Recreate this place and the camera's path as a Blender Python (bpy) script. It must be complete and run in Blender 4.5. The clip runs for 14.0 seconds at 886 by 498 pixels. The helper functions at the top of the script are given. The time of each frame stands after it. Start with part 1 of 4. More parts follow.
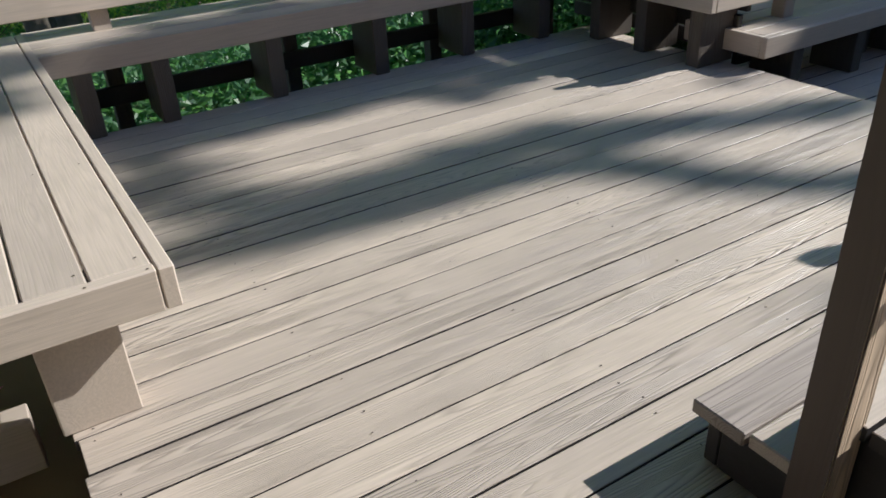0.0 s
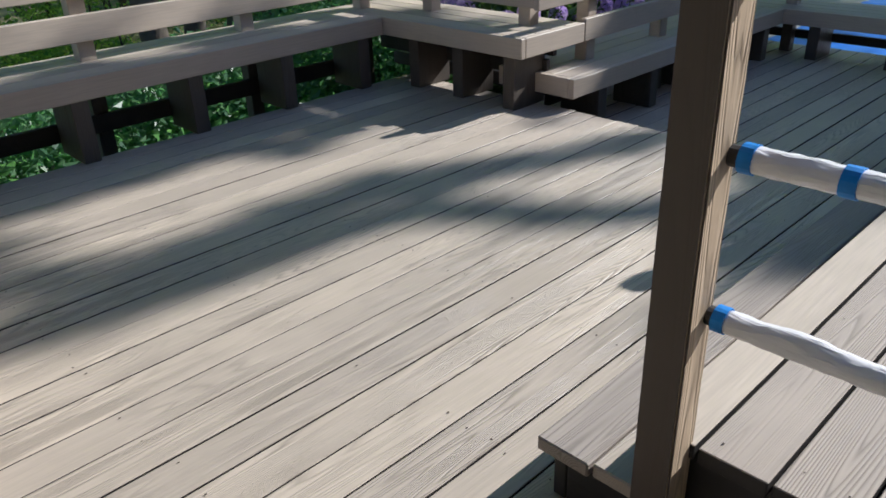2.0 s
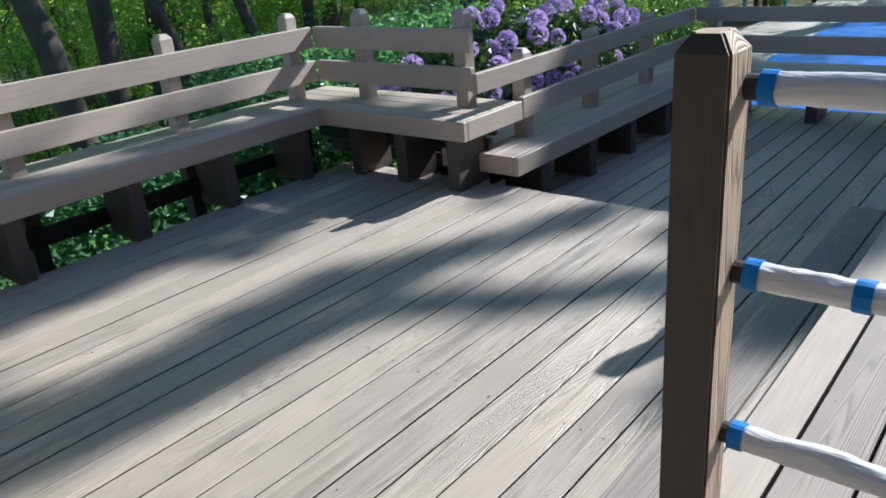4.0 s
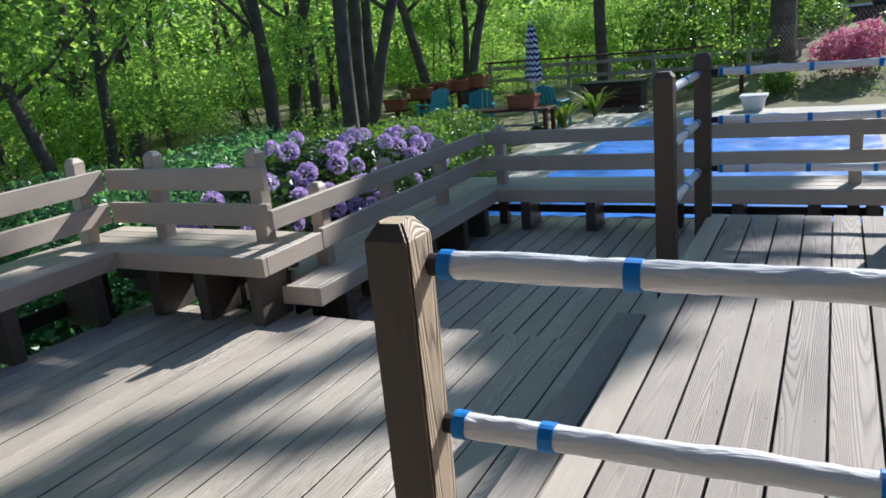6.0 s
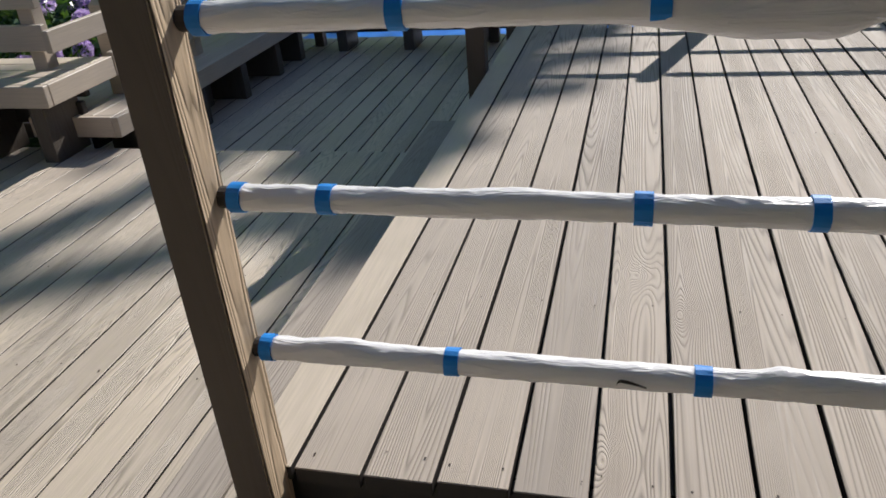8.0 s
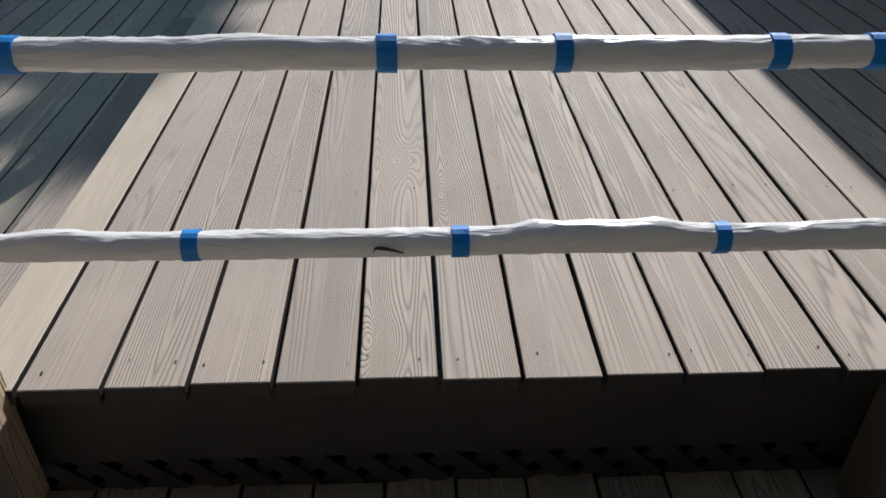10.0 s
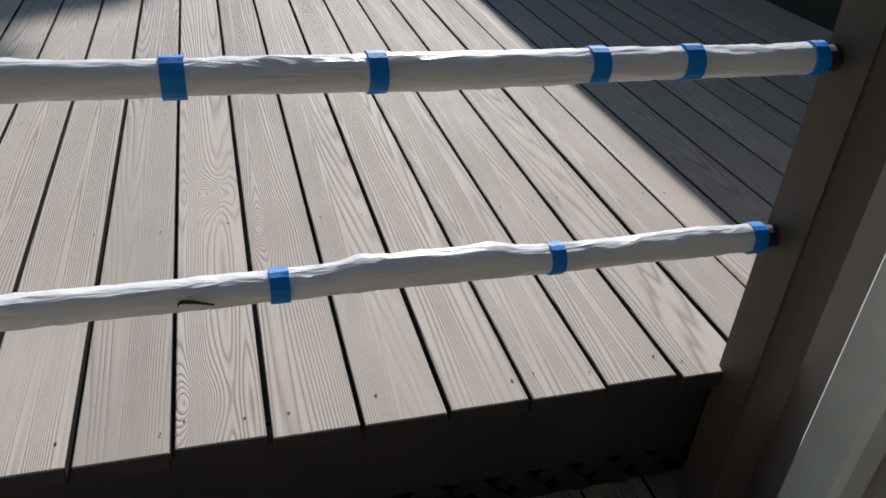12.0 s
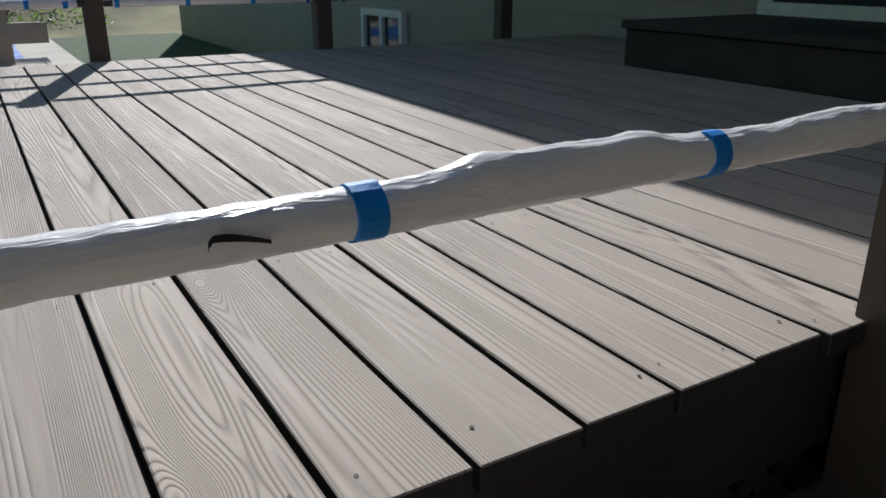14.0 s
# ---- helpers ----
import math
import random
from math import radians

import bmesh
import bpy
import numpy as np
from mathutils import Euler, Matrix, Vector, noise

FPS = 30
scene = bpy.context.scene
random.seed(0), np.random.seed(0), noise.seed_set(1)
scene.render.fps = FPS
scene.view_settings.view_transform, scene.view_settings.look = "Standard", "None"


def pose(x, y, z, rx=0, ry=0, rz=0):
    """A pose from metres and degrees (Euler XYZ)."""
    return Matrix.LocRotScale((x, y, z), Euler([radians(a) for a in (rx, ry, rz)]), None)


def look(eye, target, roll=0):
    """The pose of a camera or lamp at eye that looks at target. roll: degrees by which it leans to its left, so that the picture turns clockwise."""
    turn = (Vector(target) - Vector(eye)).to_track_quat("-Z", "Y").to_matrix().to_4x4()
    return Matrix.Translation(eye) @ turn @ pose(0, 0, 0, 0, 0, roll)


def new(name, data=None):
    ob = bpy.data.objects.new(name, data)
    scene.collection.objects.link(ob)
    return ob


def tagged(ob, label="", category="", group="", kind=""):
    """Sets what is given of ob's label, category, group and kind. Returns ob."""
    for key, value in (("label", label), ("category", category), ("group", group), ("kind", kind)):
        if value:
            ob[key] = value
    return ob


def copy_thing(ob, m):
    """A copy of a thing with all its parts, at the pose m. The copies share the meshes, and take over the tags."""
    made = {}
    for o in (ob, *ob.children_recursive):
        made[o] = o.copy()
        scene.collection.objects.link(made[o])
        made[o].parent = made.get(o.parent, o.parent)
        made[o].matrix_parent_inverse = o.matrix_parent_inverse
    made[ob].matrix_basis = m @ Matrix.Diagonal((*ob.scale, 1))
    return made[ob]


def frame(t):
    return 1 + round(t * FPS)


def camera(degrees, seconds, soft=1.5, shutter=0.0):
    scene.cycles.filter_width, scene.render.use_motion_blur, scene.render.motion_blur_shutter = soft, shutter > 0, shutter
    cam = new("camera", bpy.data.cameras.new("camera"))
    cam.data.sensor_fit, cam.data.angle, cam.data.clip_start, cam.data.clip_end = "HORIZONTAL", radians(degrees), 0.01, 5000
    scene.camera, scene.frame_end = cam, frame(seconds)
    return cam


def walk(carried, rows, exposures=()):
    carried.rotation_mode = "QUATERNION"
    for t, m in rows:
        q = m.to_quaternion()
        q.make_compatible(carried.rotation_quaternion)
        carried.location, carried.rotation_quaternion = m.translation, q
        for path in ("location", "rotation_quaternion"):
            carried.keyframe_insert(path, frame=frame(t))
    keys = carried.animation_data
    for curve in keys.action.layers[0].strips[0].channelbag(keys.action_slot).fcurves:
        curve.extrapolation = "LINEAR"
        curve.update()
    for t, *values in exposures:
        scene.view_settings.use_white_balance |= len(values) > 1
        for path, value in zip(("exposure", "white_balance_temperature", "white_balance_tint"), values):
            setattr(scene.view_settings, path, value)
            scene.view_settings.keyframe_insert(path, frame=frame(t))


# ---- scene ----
cam = camera(59.6, 14.0, soft=1.7)
PATH = [
    (0, (0.496, -1.176, 1.354), (-0.999, -0.29, 0.365), -3.1),
    (0.5, (0.494, -1.191, 1.355), (-0.991, -0.284, 0.371), -3.0),
    (1, (0.499, -1.169, 1.358), (-0.927, -0.141, 0.404), -2.4),
    (1.5, (0.489, -1.14, 1.355), (-0.866, 0.003, 0.43), -2.2),
    (2, (0.489, -1.136, 1.367), (-0.798, 0.101, 0.463), -2.1),
    (4.5, (0.337, -1.108, 1.485), (-0.851, 0.338, 0.778), -5.5),
    (5, (0.44, -1.102, 1.527), (-0.692, 0.42, 0.893), -5.9),
    (5.5, (0.515, -1.072, 1.562), (-0.488, 0.565, 1.003), -5.6),
    (6, (0.553, -1.065, 1.566), (-0.337, 0.647, 1.039), -5.5),
    (6.5, (0.565, -1.062, 1.547), (-0.228, 0.689, 0.995), -5.6),
    (7, (0.59, -1.05, 1.513), (-0.117, 0.709, 0.874), -5.7),
    (7.5, (0.615, -1.028, 1.463), (0.01, 0.704, 0.667), -5.6),
    (8, (0.628, -1.032, 1.423), (0.151, 0.665, 0.478), -5.1),
    (8.5, (0.635, -1.021, 1.387), (0.317, 0.65, 0.336), -4.2),
    (9, (0.63, -0.994, 1.364), (0.516, 0.688, 0.289), -2.5),
    (11.5, (0.721, -0.979, 1.218), (1.041, 0.589, 0.019), 5.0),
    (12, (0.686, -0.885, 1.259), (1.208, 0.718, 0.184), 4.6),
    (12.5, (0.538, -0.681, 1.207), (1.241, 0.958, 0.304), 3.7),
    (13, (0.464, -0.588, 1.059), (1.326, 1.052, 0.306), 3.6),
    (13.5, (0.457, -0.581, 0.925), (1.389, 1.057, 0.258), 2.6),
    (14, (0.494, -0.562, 0.834), (1.459, 1.047, 0.141), 0.0),
]
EXPOSURES = [(0.0, 0.28, 5600, 10), (2.2, 0.28, 5500, 10), (4.5, 0.48, 5250, 10), (5.0, 0.50, 5250, 10), (6.0, 0.46, 5450, 10), (6.8, 0.36, 5700, 10), (7.6, 0.19, 5900, 10), (8.5, 0.15, 5800, 10), (9.2, -0.04, 5780, 10), (11.5, 0.10, 5550, 10), (14.0, -0.08, 5550, 10)]
walk(cam, [(t, look(eye, target, roll)) for t, eye, target, roll in PATH], EXPOSURES)

# ---- light: clear summer sky, sun ahead and to the right of the deck ----
SUN = Vector((0.45, 1.38, 1.0)).normalized()
world = bpy.data.worlds.new("sky")
scene.world = world
world.use_nodes = True
sky = world.node_tree.nodes.new("ShaderNodeTexSky")
sky.sky_type = "NISHITA"
sky.sun_disc = False
sky.dust_density = 0.3
sky.ozone_density = 3.0
sky.sun_elevation = math.asin(SUN.z)
sky.sun_rotation = math.atan2(SUN.x, SUN.y)
world.node_tree.links.new(sky.outputs[0], world.node_tree.nodes["Background"].inputs[0])
world.node_tree.nodes["Background"].inputs[1].default_value = 0.085
sun = new("sun", bpy.data.lights.new("sun", "SUN"))
sun.data.energy, sun.data.angle, sun.data.color = 5.0, radians(0.53), (1.0, 0.905, 0.77)
sun.matrix_world = look(SUN * 40, (0, 0, 0))


# ---- materials ----
def material(name):
    m = bpy.data.materials.new(name)
    m.use_nodes = True
    nt = m.node_tree
    return m, nt, nt.nodes["Principled BSDF"]


def node(nt, kind, **values):
    n = nt.nodes.new(kind)
    for key, value in values.items():
        if key in n.inputs:
            n.inputs[key].default_value = value
        else:
            setattr(n, key, value)
    return n


def ramp(nt, source, stops):
    r = nt.nodes.new("ShaderNodeValToRGB")
    while len(r.color_ramp.elements) < len(stops):
        r.color_ramp.elements.new(0.5)
    for e, (at, colour) in zip(r.color_ramp.elements, stops):
        e.position = at
        e.color = (*colour, 1) if len(colour) == 3 else (colour[0],) * 3 + (1,)
    nt.links.new(source, r.inputs[0])
    return r


def mix(nt, factor, a, b, blend="MIX"):
    m = nt.nodes.new("ShaderNodeMix")
    m.data_type, m.blend_type = "RGBA", blend
    for socket, value in ((m.inputs[0], factor), (m.inputs[6], a), (m.inputs[7], b)):
        if isinstance(value, bpy.types.NodeSocket):
            nt.links.new(value, socket)
        elif isinstance(value, (int, float)):
            socket.default_value = value
        else:
            socket.default_value = (*value, 1)
    return m.outputs[2]


def math_node(nt, op, a, b=0.0):
    m = nt.nodes.new("ShaderNodeMath")
    m.operation = op
    for socket, value in zip(m.inputs, (a, b)):
        if isinstance(value, bpy.types.NodeSocket):
            nt.links.new(value, socket)
        else:
            socket.default_value = value
    return m.outputs[0]


def wood(name, base, grain=0.5, rough=0.55, axis="Y", tint=0.12, relief=0.65, groove=0.62, knots_at=(), lines=52.0, plainest=0.22, pull=0.038, swirls=3.2):
    """Stained deck board, grain along one axis, with plain and weathered stretches that differ from board to board."""
    m, nt, bsdf = material(name)
    L = nt.links.new
    co = nt.nodes.new("ShaderNodeTexCoord")
    info = nt.nodes.new("ShaderNodeObjectInfo")
    shift = nt.nodes.new("ShaderNodeVectorMath")
    shift.operation = "MULTIPLY_ADD"
    rnd = nt.nodes.new("ShaderNodeCombineXYZ")
    for k in range(3):
        L(info.outputs["Random"], rnd.inputs[k])
    L(rnd.outputs[0], shift.inputs[0])
    shift.inputs[1].default_value = (37.0, 91.0, 53.0)
    L(co.outputs["Object"], shift.inputs[2])
    stretch = {"X": (pull, 1, 1), "Y": (1, pull, 1), "Z": (1, 1, pull)}[axis]
    mp = nt.nodes.new("ShaderNodeMapping")
    mp.inputs["Scale"].default_value = stretch
    L(shift.outputs[0], mp.inputs[0])
    warp = node(nt, "ShaderNodeTexNoise", Scale=7.0, Detail=1.5)
    L(mp.outputs[0], warp.inputs["Vector"])
    knotmap = nt.nodes.new("ShaderNodeMapping")
    knotmap.inputs["Scale"].default_value = {"X": (1.1, 5.5, 5.5), "Y": (5.5, 1.1, 5.5), "Z": (5.5, 5.5, 1.1)}[axis]
    L(shift.outputs[0], knotmap.inputs[0])
    knots = node(nt, "ShaderNodeTexVoronoi", Scale=1.0)
    L(knotmap.outputs[0], knots.inputs["Vector"])
    away = math_node(nt, "POWER", math_node(nt, "MULTIPLY", knots.outputs["Distance"], 6.0), 2.0)
    swirl = math_node(nt, "DIVIDE", swirls, math_node(nt, "ADD", away, 1.0))
    rings = math_node(nt, "ADD", math_node(nt, "MULTIPLY", warp.outputs["Fac"], lines), swirl)
    for kx, ky in knots_at:
        off = nt.nodes.new("ShaderNodeVectorMath")
        off.operation = "SUBTRACT"
        L(co.outputs["Object"], off.inputs[0])
        off.inputs[1].default_value = (kx, ky, 0.0)
        flat = nt.nodes.new("ShaderNodeVectorMath")
        flat.operation = "MULTIPLY"
        L(off.outputs[0], flat.inputs[0])
        flat.inputs[1].default_value = (1.0, 0.62, 0.0)
        far = nt.nodes.new("ShaderNodeVectorMath")
        far.operation = "LENGTH"
        L(flat.outputs[0], far.inputs[0])
        q = math_node(nt, "POWER", math_node(nt, "MULTIPLY", far.outputs["Value"], 26.0), 2.0)
        rings = math_node(nt, "ADD", rings, math_node(nt, "DIVIDE", 9.0, math_node(nt, "ADD", q, 1.0)))
    saw = node(nt, "ShaderNodeMath", operation="FRACT")
    L(rings, saw.inputs[0])
    ridge = ramp(nt, saw.outputs[0], ((0.0, (0.0,)), (0.22, (0.70,)), (0.50, (1.0,)), (0.80, (0.85,)), (1.0, (0.0,))))
    fibre = node(nt, "ShaderNodeTexNoise", Scale=160.0, Detail=3.0)
    L(mp.outputs[0], fibre.inputs["Vector"])
    patch = node(nt, "ShaderNodeTexNoise", Scale=1.7, Detail=3.0)
    L(shift.outputs[0], patch.inputs["Vector"])
    worn = ramp(nt, patch.outputs["Fac"], ((0.36, (plainest,)), (0.60, (1.0,))))
    strength = math_node(nt, "MULTIPLY", worn.outputs[0], grain)
    light = tuple(c * 1.12 for c in base)
    dark = tuple(c * groove for c in base)
    grained = mix(nt, ridge.outputs[0], dark, light)
    painted = mix(nt, strength, base, grained)
    spots = node(nt, "ShaderNodeTexNoise", Scale=0.9, Detail=4.0, Roughness=0.65)
    L(shift.outputs[0], spots.inputs["Vector"])
    cloud = ramp(nt, spots.outputs["Fac"], ((0.3, (0.82, 0.81, 0.80)), (0.7, (1.08, 1.06, 1.04))))
    c2 = mix(nt, 0.9, painted, cloud.outputs[0], "MULTIPLY")
    board = ramp(nt, info.outputs["Random"], ((0.0, (1 - tint, 1 - tint, 1 - tint * 0.9)), (1.0, (1 + tint, 1 + tint * 0.95, 1 + tint * 0.85))))
    c3 = mix(nt, 1.0, c2, board.outputs[0], "MULTIPLY")
    fib = ramp(nt, fibre.outputs["Fac"], ((0.35, (0.9,)), (0.65, (1.05,))))
    c4 = mix(nt, 0.8, c3, fib.outputs[0], "MULTIPLY")
    L(c4, bsdf.inputs["Base Color"])
    height = math_node(nt, "ADD", math_node(nt, "MULTIPLY", ridge.outputs[0], strength), math_node(nt, "MULTIPLY", fibre.outputs["Fac"], 0.25))
    bump = node(nt, "ShaderNodeBump", Strength=relief, Distance=0.004)
    L(height, bump.inputs["Height"])
    L(bump.outputs[0], bsdf.inputs["Normal"])
    r = ramp(nt, fibre.outputs["Fac"], ((0.3, (rough - 0.08,)), (0.7, (rough + 0.12,))))
    L(r.outputs[0], bsdf.inputs["Roughness"])
    return m


def plain(name, base, rough=0.6, vary=0.12, scale=6.0, bump=0.0, metal=0.0, detail=4.0):
    m, nt, bsdf = material(name)
    co = nt.nodes.new("ShaderNodeTexCoord")
    n = node(nt, "ShaderNodeTexNoise", Scale=scale, Detail=detail)
    nt.links.new(co.outputs["Object"], n.inputs["Vector"])
    r = ramp(nt, n.outputs["Fac"], ((0.3, tuple(c * (1 - vary) for c in base)), (0.7, tuple(min(1, c * (1 + vary)) for c in base))))
    nt.links.new(r.outputs[0], bsdf.inputs["Base Color"])
    bsdf.inputs["Roughness"].default_value = rough
    bsdf.inputs["Metallic"].default_value = metal
    if bump:
        fine = node(nt, "ShaderNodeTexNoise", Scale=scale * 9, Detail=3.0)
        nt.links.new(co.outputs["Object"], fine.inputs["Vector"])
        b = node(nt, "ShaderNodeBump", Strength=bump, Distance=0.01)
        nt.links.new(fine.outputs["Fac"], b.inputs["Height"])
        nt.links.new(b.outputs[0], bsdf.inputs["Normal"])
    return m


def leafy(name, dark, light, glow=0.45, rough=0.5, through_tint=(1.9, 1.9, 0.7)):
    """Leaves that let light through, each leaf a little different."""
    m, nt, bsdf = material(name)
    geo = nt.nodes.new("ShaderNodeNewGeometry")
    r = ramp(nt, geo.outputs["Random Per Island"], ((0.0, dark), (0.6, tuple((a + b) / 2 for a, b in zip(dark, light))), (1.0, light)))
    nt.links.new(r.outputs[0], bsdf.inputs["Base Color"])
    bsdf.inputs["Roughness"].default_value = rough
    tr = nt.nodes.new("ShaderNodeBsdfTranslucent")
    warm = mix(nt, 1.0, r.outputs[0], through_tint, "MULTIPLY")
    nt.links.new(warm, tr.inputs["Color"])
    ms = nt.nodes.new("ShaderNodeMixShader")
    ms.inputs[0].default_value = glow
    nt.links.new(bsdf.outputs[0], ms.inputs[1])
    nt.links.new(tr.outputs[0], ms.inputs[2])
    nt.links.new(ms.outputs[0], nt.nodes["Material Output"].inputs["Surface"])
    return m


TAUPE = (0.565, 0.485, 0.40)
W_FLOOR = wood("stained_deck_board", TAUPE, grain=0.85, rough=0.47, tint=0.17, relief=0.75, groove=0.62, lines=70.0, plainest=0.0)
W_EDGE = wood("smooth_stained_board", TAUPE, grain=0.10, rough=0.5, tint=0.05, relief=0.25, groove=0.8)
W_WORN = wood("weathered_deck_board", (0.42, 0.363, 0.314), grain=1.0, rough=0.74, relief=0.42, groove=0.64, lines=70.0, plainest=0.2, pull=0.02, swirls=2.0)
W_KNOT_A = wood("knotty_deck_board", (0.42, 0.363, 0.314), grain=1.0, rough=0.74, relief=0.42, groove=0.70, lines=70.0, plainest=0.6, pull=0.022, swirls=0.6, knots_at=((-0.042, -1.825), (0.0, -1.13)))
W_KNOT_B = wood("knotty_deck_board", (0.42, 0.363, 0.314), grain=1.0, rough=0.74, relief=0.42, groove=0.70, lines=70.0, plainest=0.6, pull=0.022, swirls=0.6, knots_at=((-0.05, -1.30),))
W_BENCH_X = wood("stained_bench_wood_x", TAUPE, grain=0.12, axis="X", relief=0.35)
W_BENCH_Y = wood("stained_bench_wood_y", TAUPE, grain=0.12, axis="Y", relief=0.35)
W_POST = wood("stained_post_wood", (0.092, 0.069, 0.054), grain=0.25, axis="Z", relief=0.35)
# bare wood, paler than its wear, to put sunlight on that side
W_POST_BARE_LIT = wood("bare_sunlit_post_wood", (0.68, 0.53, 0.37), grain=1.0, axis="Z", relief=0.6, groove=0.62, lines=60.0, plainest=0.6)
# leg wood darkened to paint in the shade below the seats
W_LEG_SHADED = wood("leg_wood_in_shade", (0.10, 0.085, 0.072), grain=0.6, axis="Z")
# dark stain; also stands in for shade on board edges and under benches
W_DARK = plain("dark_brown_stain_and_shade", (0.032, 0.027, 0.025), 0.6, 0.25, 5.0, 0.2)
def film_material():
    m, nt, bsdf = material("white_plastic_film")
    co = nt.nodes.new("ShaderNodeTexCoord")
    mp = nt.nodes.new("ShaderNodeMapping")
    mp.inputs["Scale"].default_value = (0.16, 1, 1)
    mp.inputs["Rotation"].default_value = (0.3, 0.2, 0.5)
    nt.links.new(co.outputs["Object"], mp.inputs[0])
    n = node(nt, "ShaderNodeTexNoise", Scale=46.0, Detail=4.0, Distortion=1.1)
    nt.links.new(mp.outputs[0], n.inputs["Vector"])
    crease = math_node(nt, "ABSOLUTE", math_node(nt, "SUBTRACT", n.outputs["Fac"], 0.5))
    fold = ramp(nt, crease, ((0.0, (1.0,)), (0.10, (0.45,)), (0.28, (0.0,))))
    b = node(nt, "ShaderNodeBump", Strength=0.5, Distance=0.003)
    nt.links.new(fold.outputs[0], b.inputs["Height"])
    nt.links.new(b.outputs[0], bsdf.inputs["Normal"])
    c = ramp(nt, n.outputs["Fac"], ((0.3, (0.91, 0.885, 0.905)), (0.7, (0.96, 0.94, 0.955))))
    nt.links.new(c.outputs[0], bsdf.inputs["Base Color"])
    bsdf.inputs["Roughness"].default_value = 0.27
    tr = nt.nodes.new("ShaderNodeBsdfTranslucent")
    tr.inputs["Color"].default_value = (0.86, 0.85, 0.86, 1)
    ms = nt.nodes.new("ShaderNodeMixShader")
    ms.inputs[0].default_value = 0.05
    nt.links.new(bsdf.outputs[0], ms.inputs[1])
    nt.links.new(tr.outputs[0], ms.inputs[2])
    nt.links.new(ms.outputs[0], nt.nodes["Material Output"].inputs["Surface"])
    return m


FILM = film_material()
TAPE = plain("blue_masking_tape", (0.012, 0.22, 0.68), 0.55, 0.15, 30.0, 0.1)
INK = plain("black_marker", (0.01, 0.01, 0.012), 0.5)
CONCRETE = plain("pool_concrete", (0.52, 0.48, 0.42), 0.85, 0.14, 1.3, 0.25)
TARP = plain("blue_pool_cover", (0.02, 0.16, 0.62), 0.4, 0.3, 1.2, 0.3)
SOIL = plain("leaf_litter_soil", (0.23, 0.21, 0.11), 0.95, 0.4, 0.7, 0.6)
MULCH = plain("bark_mulch", (0.12, 0.07, 0.045), 0.95, 0.4, 6.0, 0.8)
BARK = plain("tree_bark", (0.12, 0.10, 0.08), 0.95, 0.35, 4.0, 0.9)
SIDING = plain("tan_siding", (0.40, 0.36, 0.32), 0.6, 0.05, 3.0, 0.05)
WHITE = plain("white_metal", (0.84, 0.84, 0.82), 0.35, 0.06, 8.0)
GRASS = plain("shaded_lawn", (0.05, 0.085, 0.028), 0.9, 0.3, 9.0, 0.8)
TERRACOTTA = plain("terracotta", (0.42, 0.14, 0.08), 0.8, 0.2, 6.0, 0.2)
AQUA = plain("turquoise_plastic", (0.08, 0.42, 0.55), 0.45, 0.08, 5.0)
GREYWOOD = plain("weathered_fence_wood", (0.42, 0.38, 0.33), 0.85, 0.25, 6.0, 0.3)
REDWOOD = plain("dark_red_wood", (0.10, 0.035, 0.025), 0.7, 0.25, 5.0, 0.2)
BLACKISH = plain("black_paint", (0.02, 0.022, 0.025), 0.35, 0.2, 3.0)
RUBBER = plain("rubber", (0.015, 0.015, 0.015), 0.85, 0.2, 8.0)
STRAW = plain("yellow_house_siding", (0.55, 0.48, 0.17), 0.7, 0.08, 2.0)
GLASS = plain("dark_window_glass", (0.03, 0.04, 0.045), 0.06, 0.1, 2.0)
RUST = plain("rusty_nail", (0.035, 0.02, 0.015), 0.7, 0.3, 50.0)
LEAF_FERN = leafy("fern_leaves", (0.10, 0.16, 0.03), (0.22, 0.30, 0.06), 0.45)
PINK = leafy("pink_azalea_petals", (0.62, 0.16, 0.32), (0.85, 0.40, 0.52), 0.35, 0.6, (1.1, 1.1, 1.1))
LEAF_WOOD = leafy("woodland_leaves", (0.08, 0.18, 0.08), (0.32, 0.43, 0.16), 0.72, 0.33, (2.4, 2.3, 1.0))
LEAF_SHADE = leafy("shade_shrub_leaves", (0.06, 0.15, 0.085), (0.17, 0.29, 0.14), 0.5, 0.36, (1.6, 1.9, 1.1))
LEAF_SHADE_CLUMP = leafy("shade_clump_leaves", (0.06, 0.13, 0.05), (0.16, 0.24, 0.08), 0.3, 0.4, (1.4, 1.4, 0.8))
LEAF_HEDGE = leafy("hedge_leaves", (0.07, 0.15, 0.055), (0.20, 0.30, 0.10), 0.5, 0.36)
LEAF_RHODO = leafy("rhododendron_leaves", (0.03, 0.075, 0.025), (0.09, 0.16, 0.05), 0.25, 0.35)
PETAL = leafy("lilac_petals", (0.56, 0.41, 0.74), (0.84, 0.70, 0.92), 0.4, 0.6, (1.1, 1.1, 1.1))


# ---- building helpers ----
def mesh_object(name, bm, mat, parent=None, label="", smooth=False):
    me = bpy.data.meshes.new(name)
    bm.to_mesh(me)
    bm.free()
    me.materials.append(mat)
    if smooth:
        for p in me.polygons:
            p.use_smooth = True
    ob = new(name, me)
    if parent:
        ob.parent = parent
    if label:
        tagged(ob, label=label)
    return ob


def part(name, bm, mat, parent, label="", smooth=False):
    return mesh_object(name, bm, mat, parent, label, smooth)


def thing(name, label, category, x=0, y=0, z=0, group="", kind=""):
    ob = new(name)
    ob.empty_display_size = 0.1
    ob.location = (x, y, z)
    return tagged(ob, label, category, group, kind)


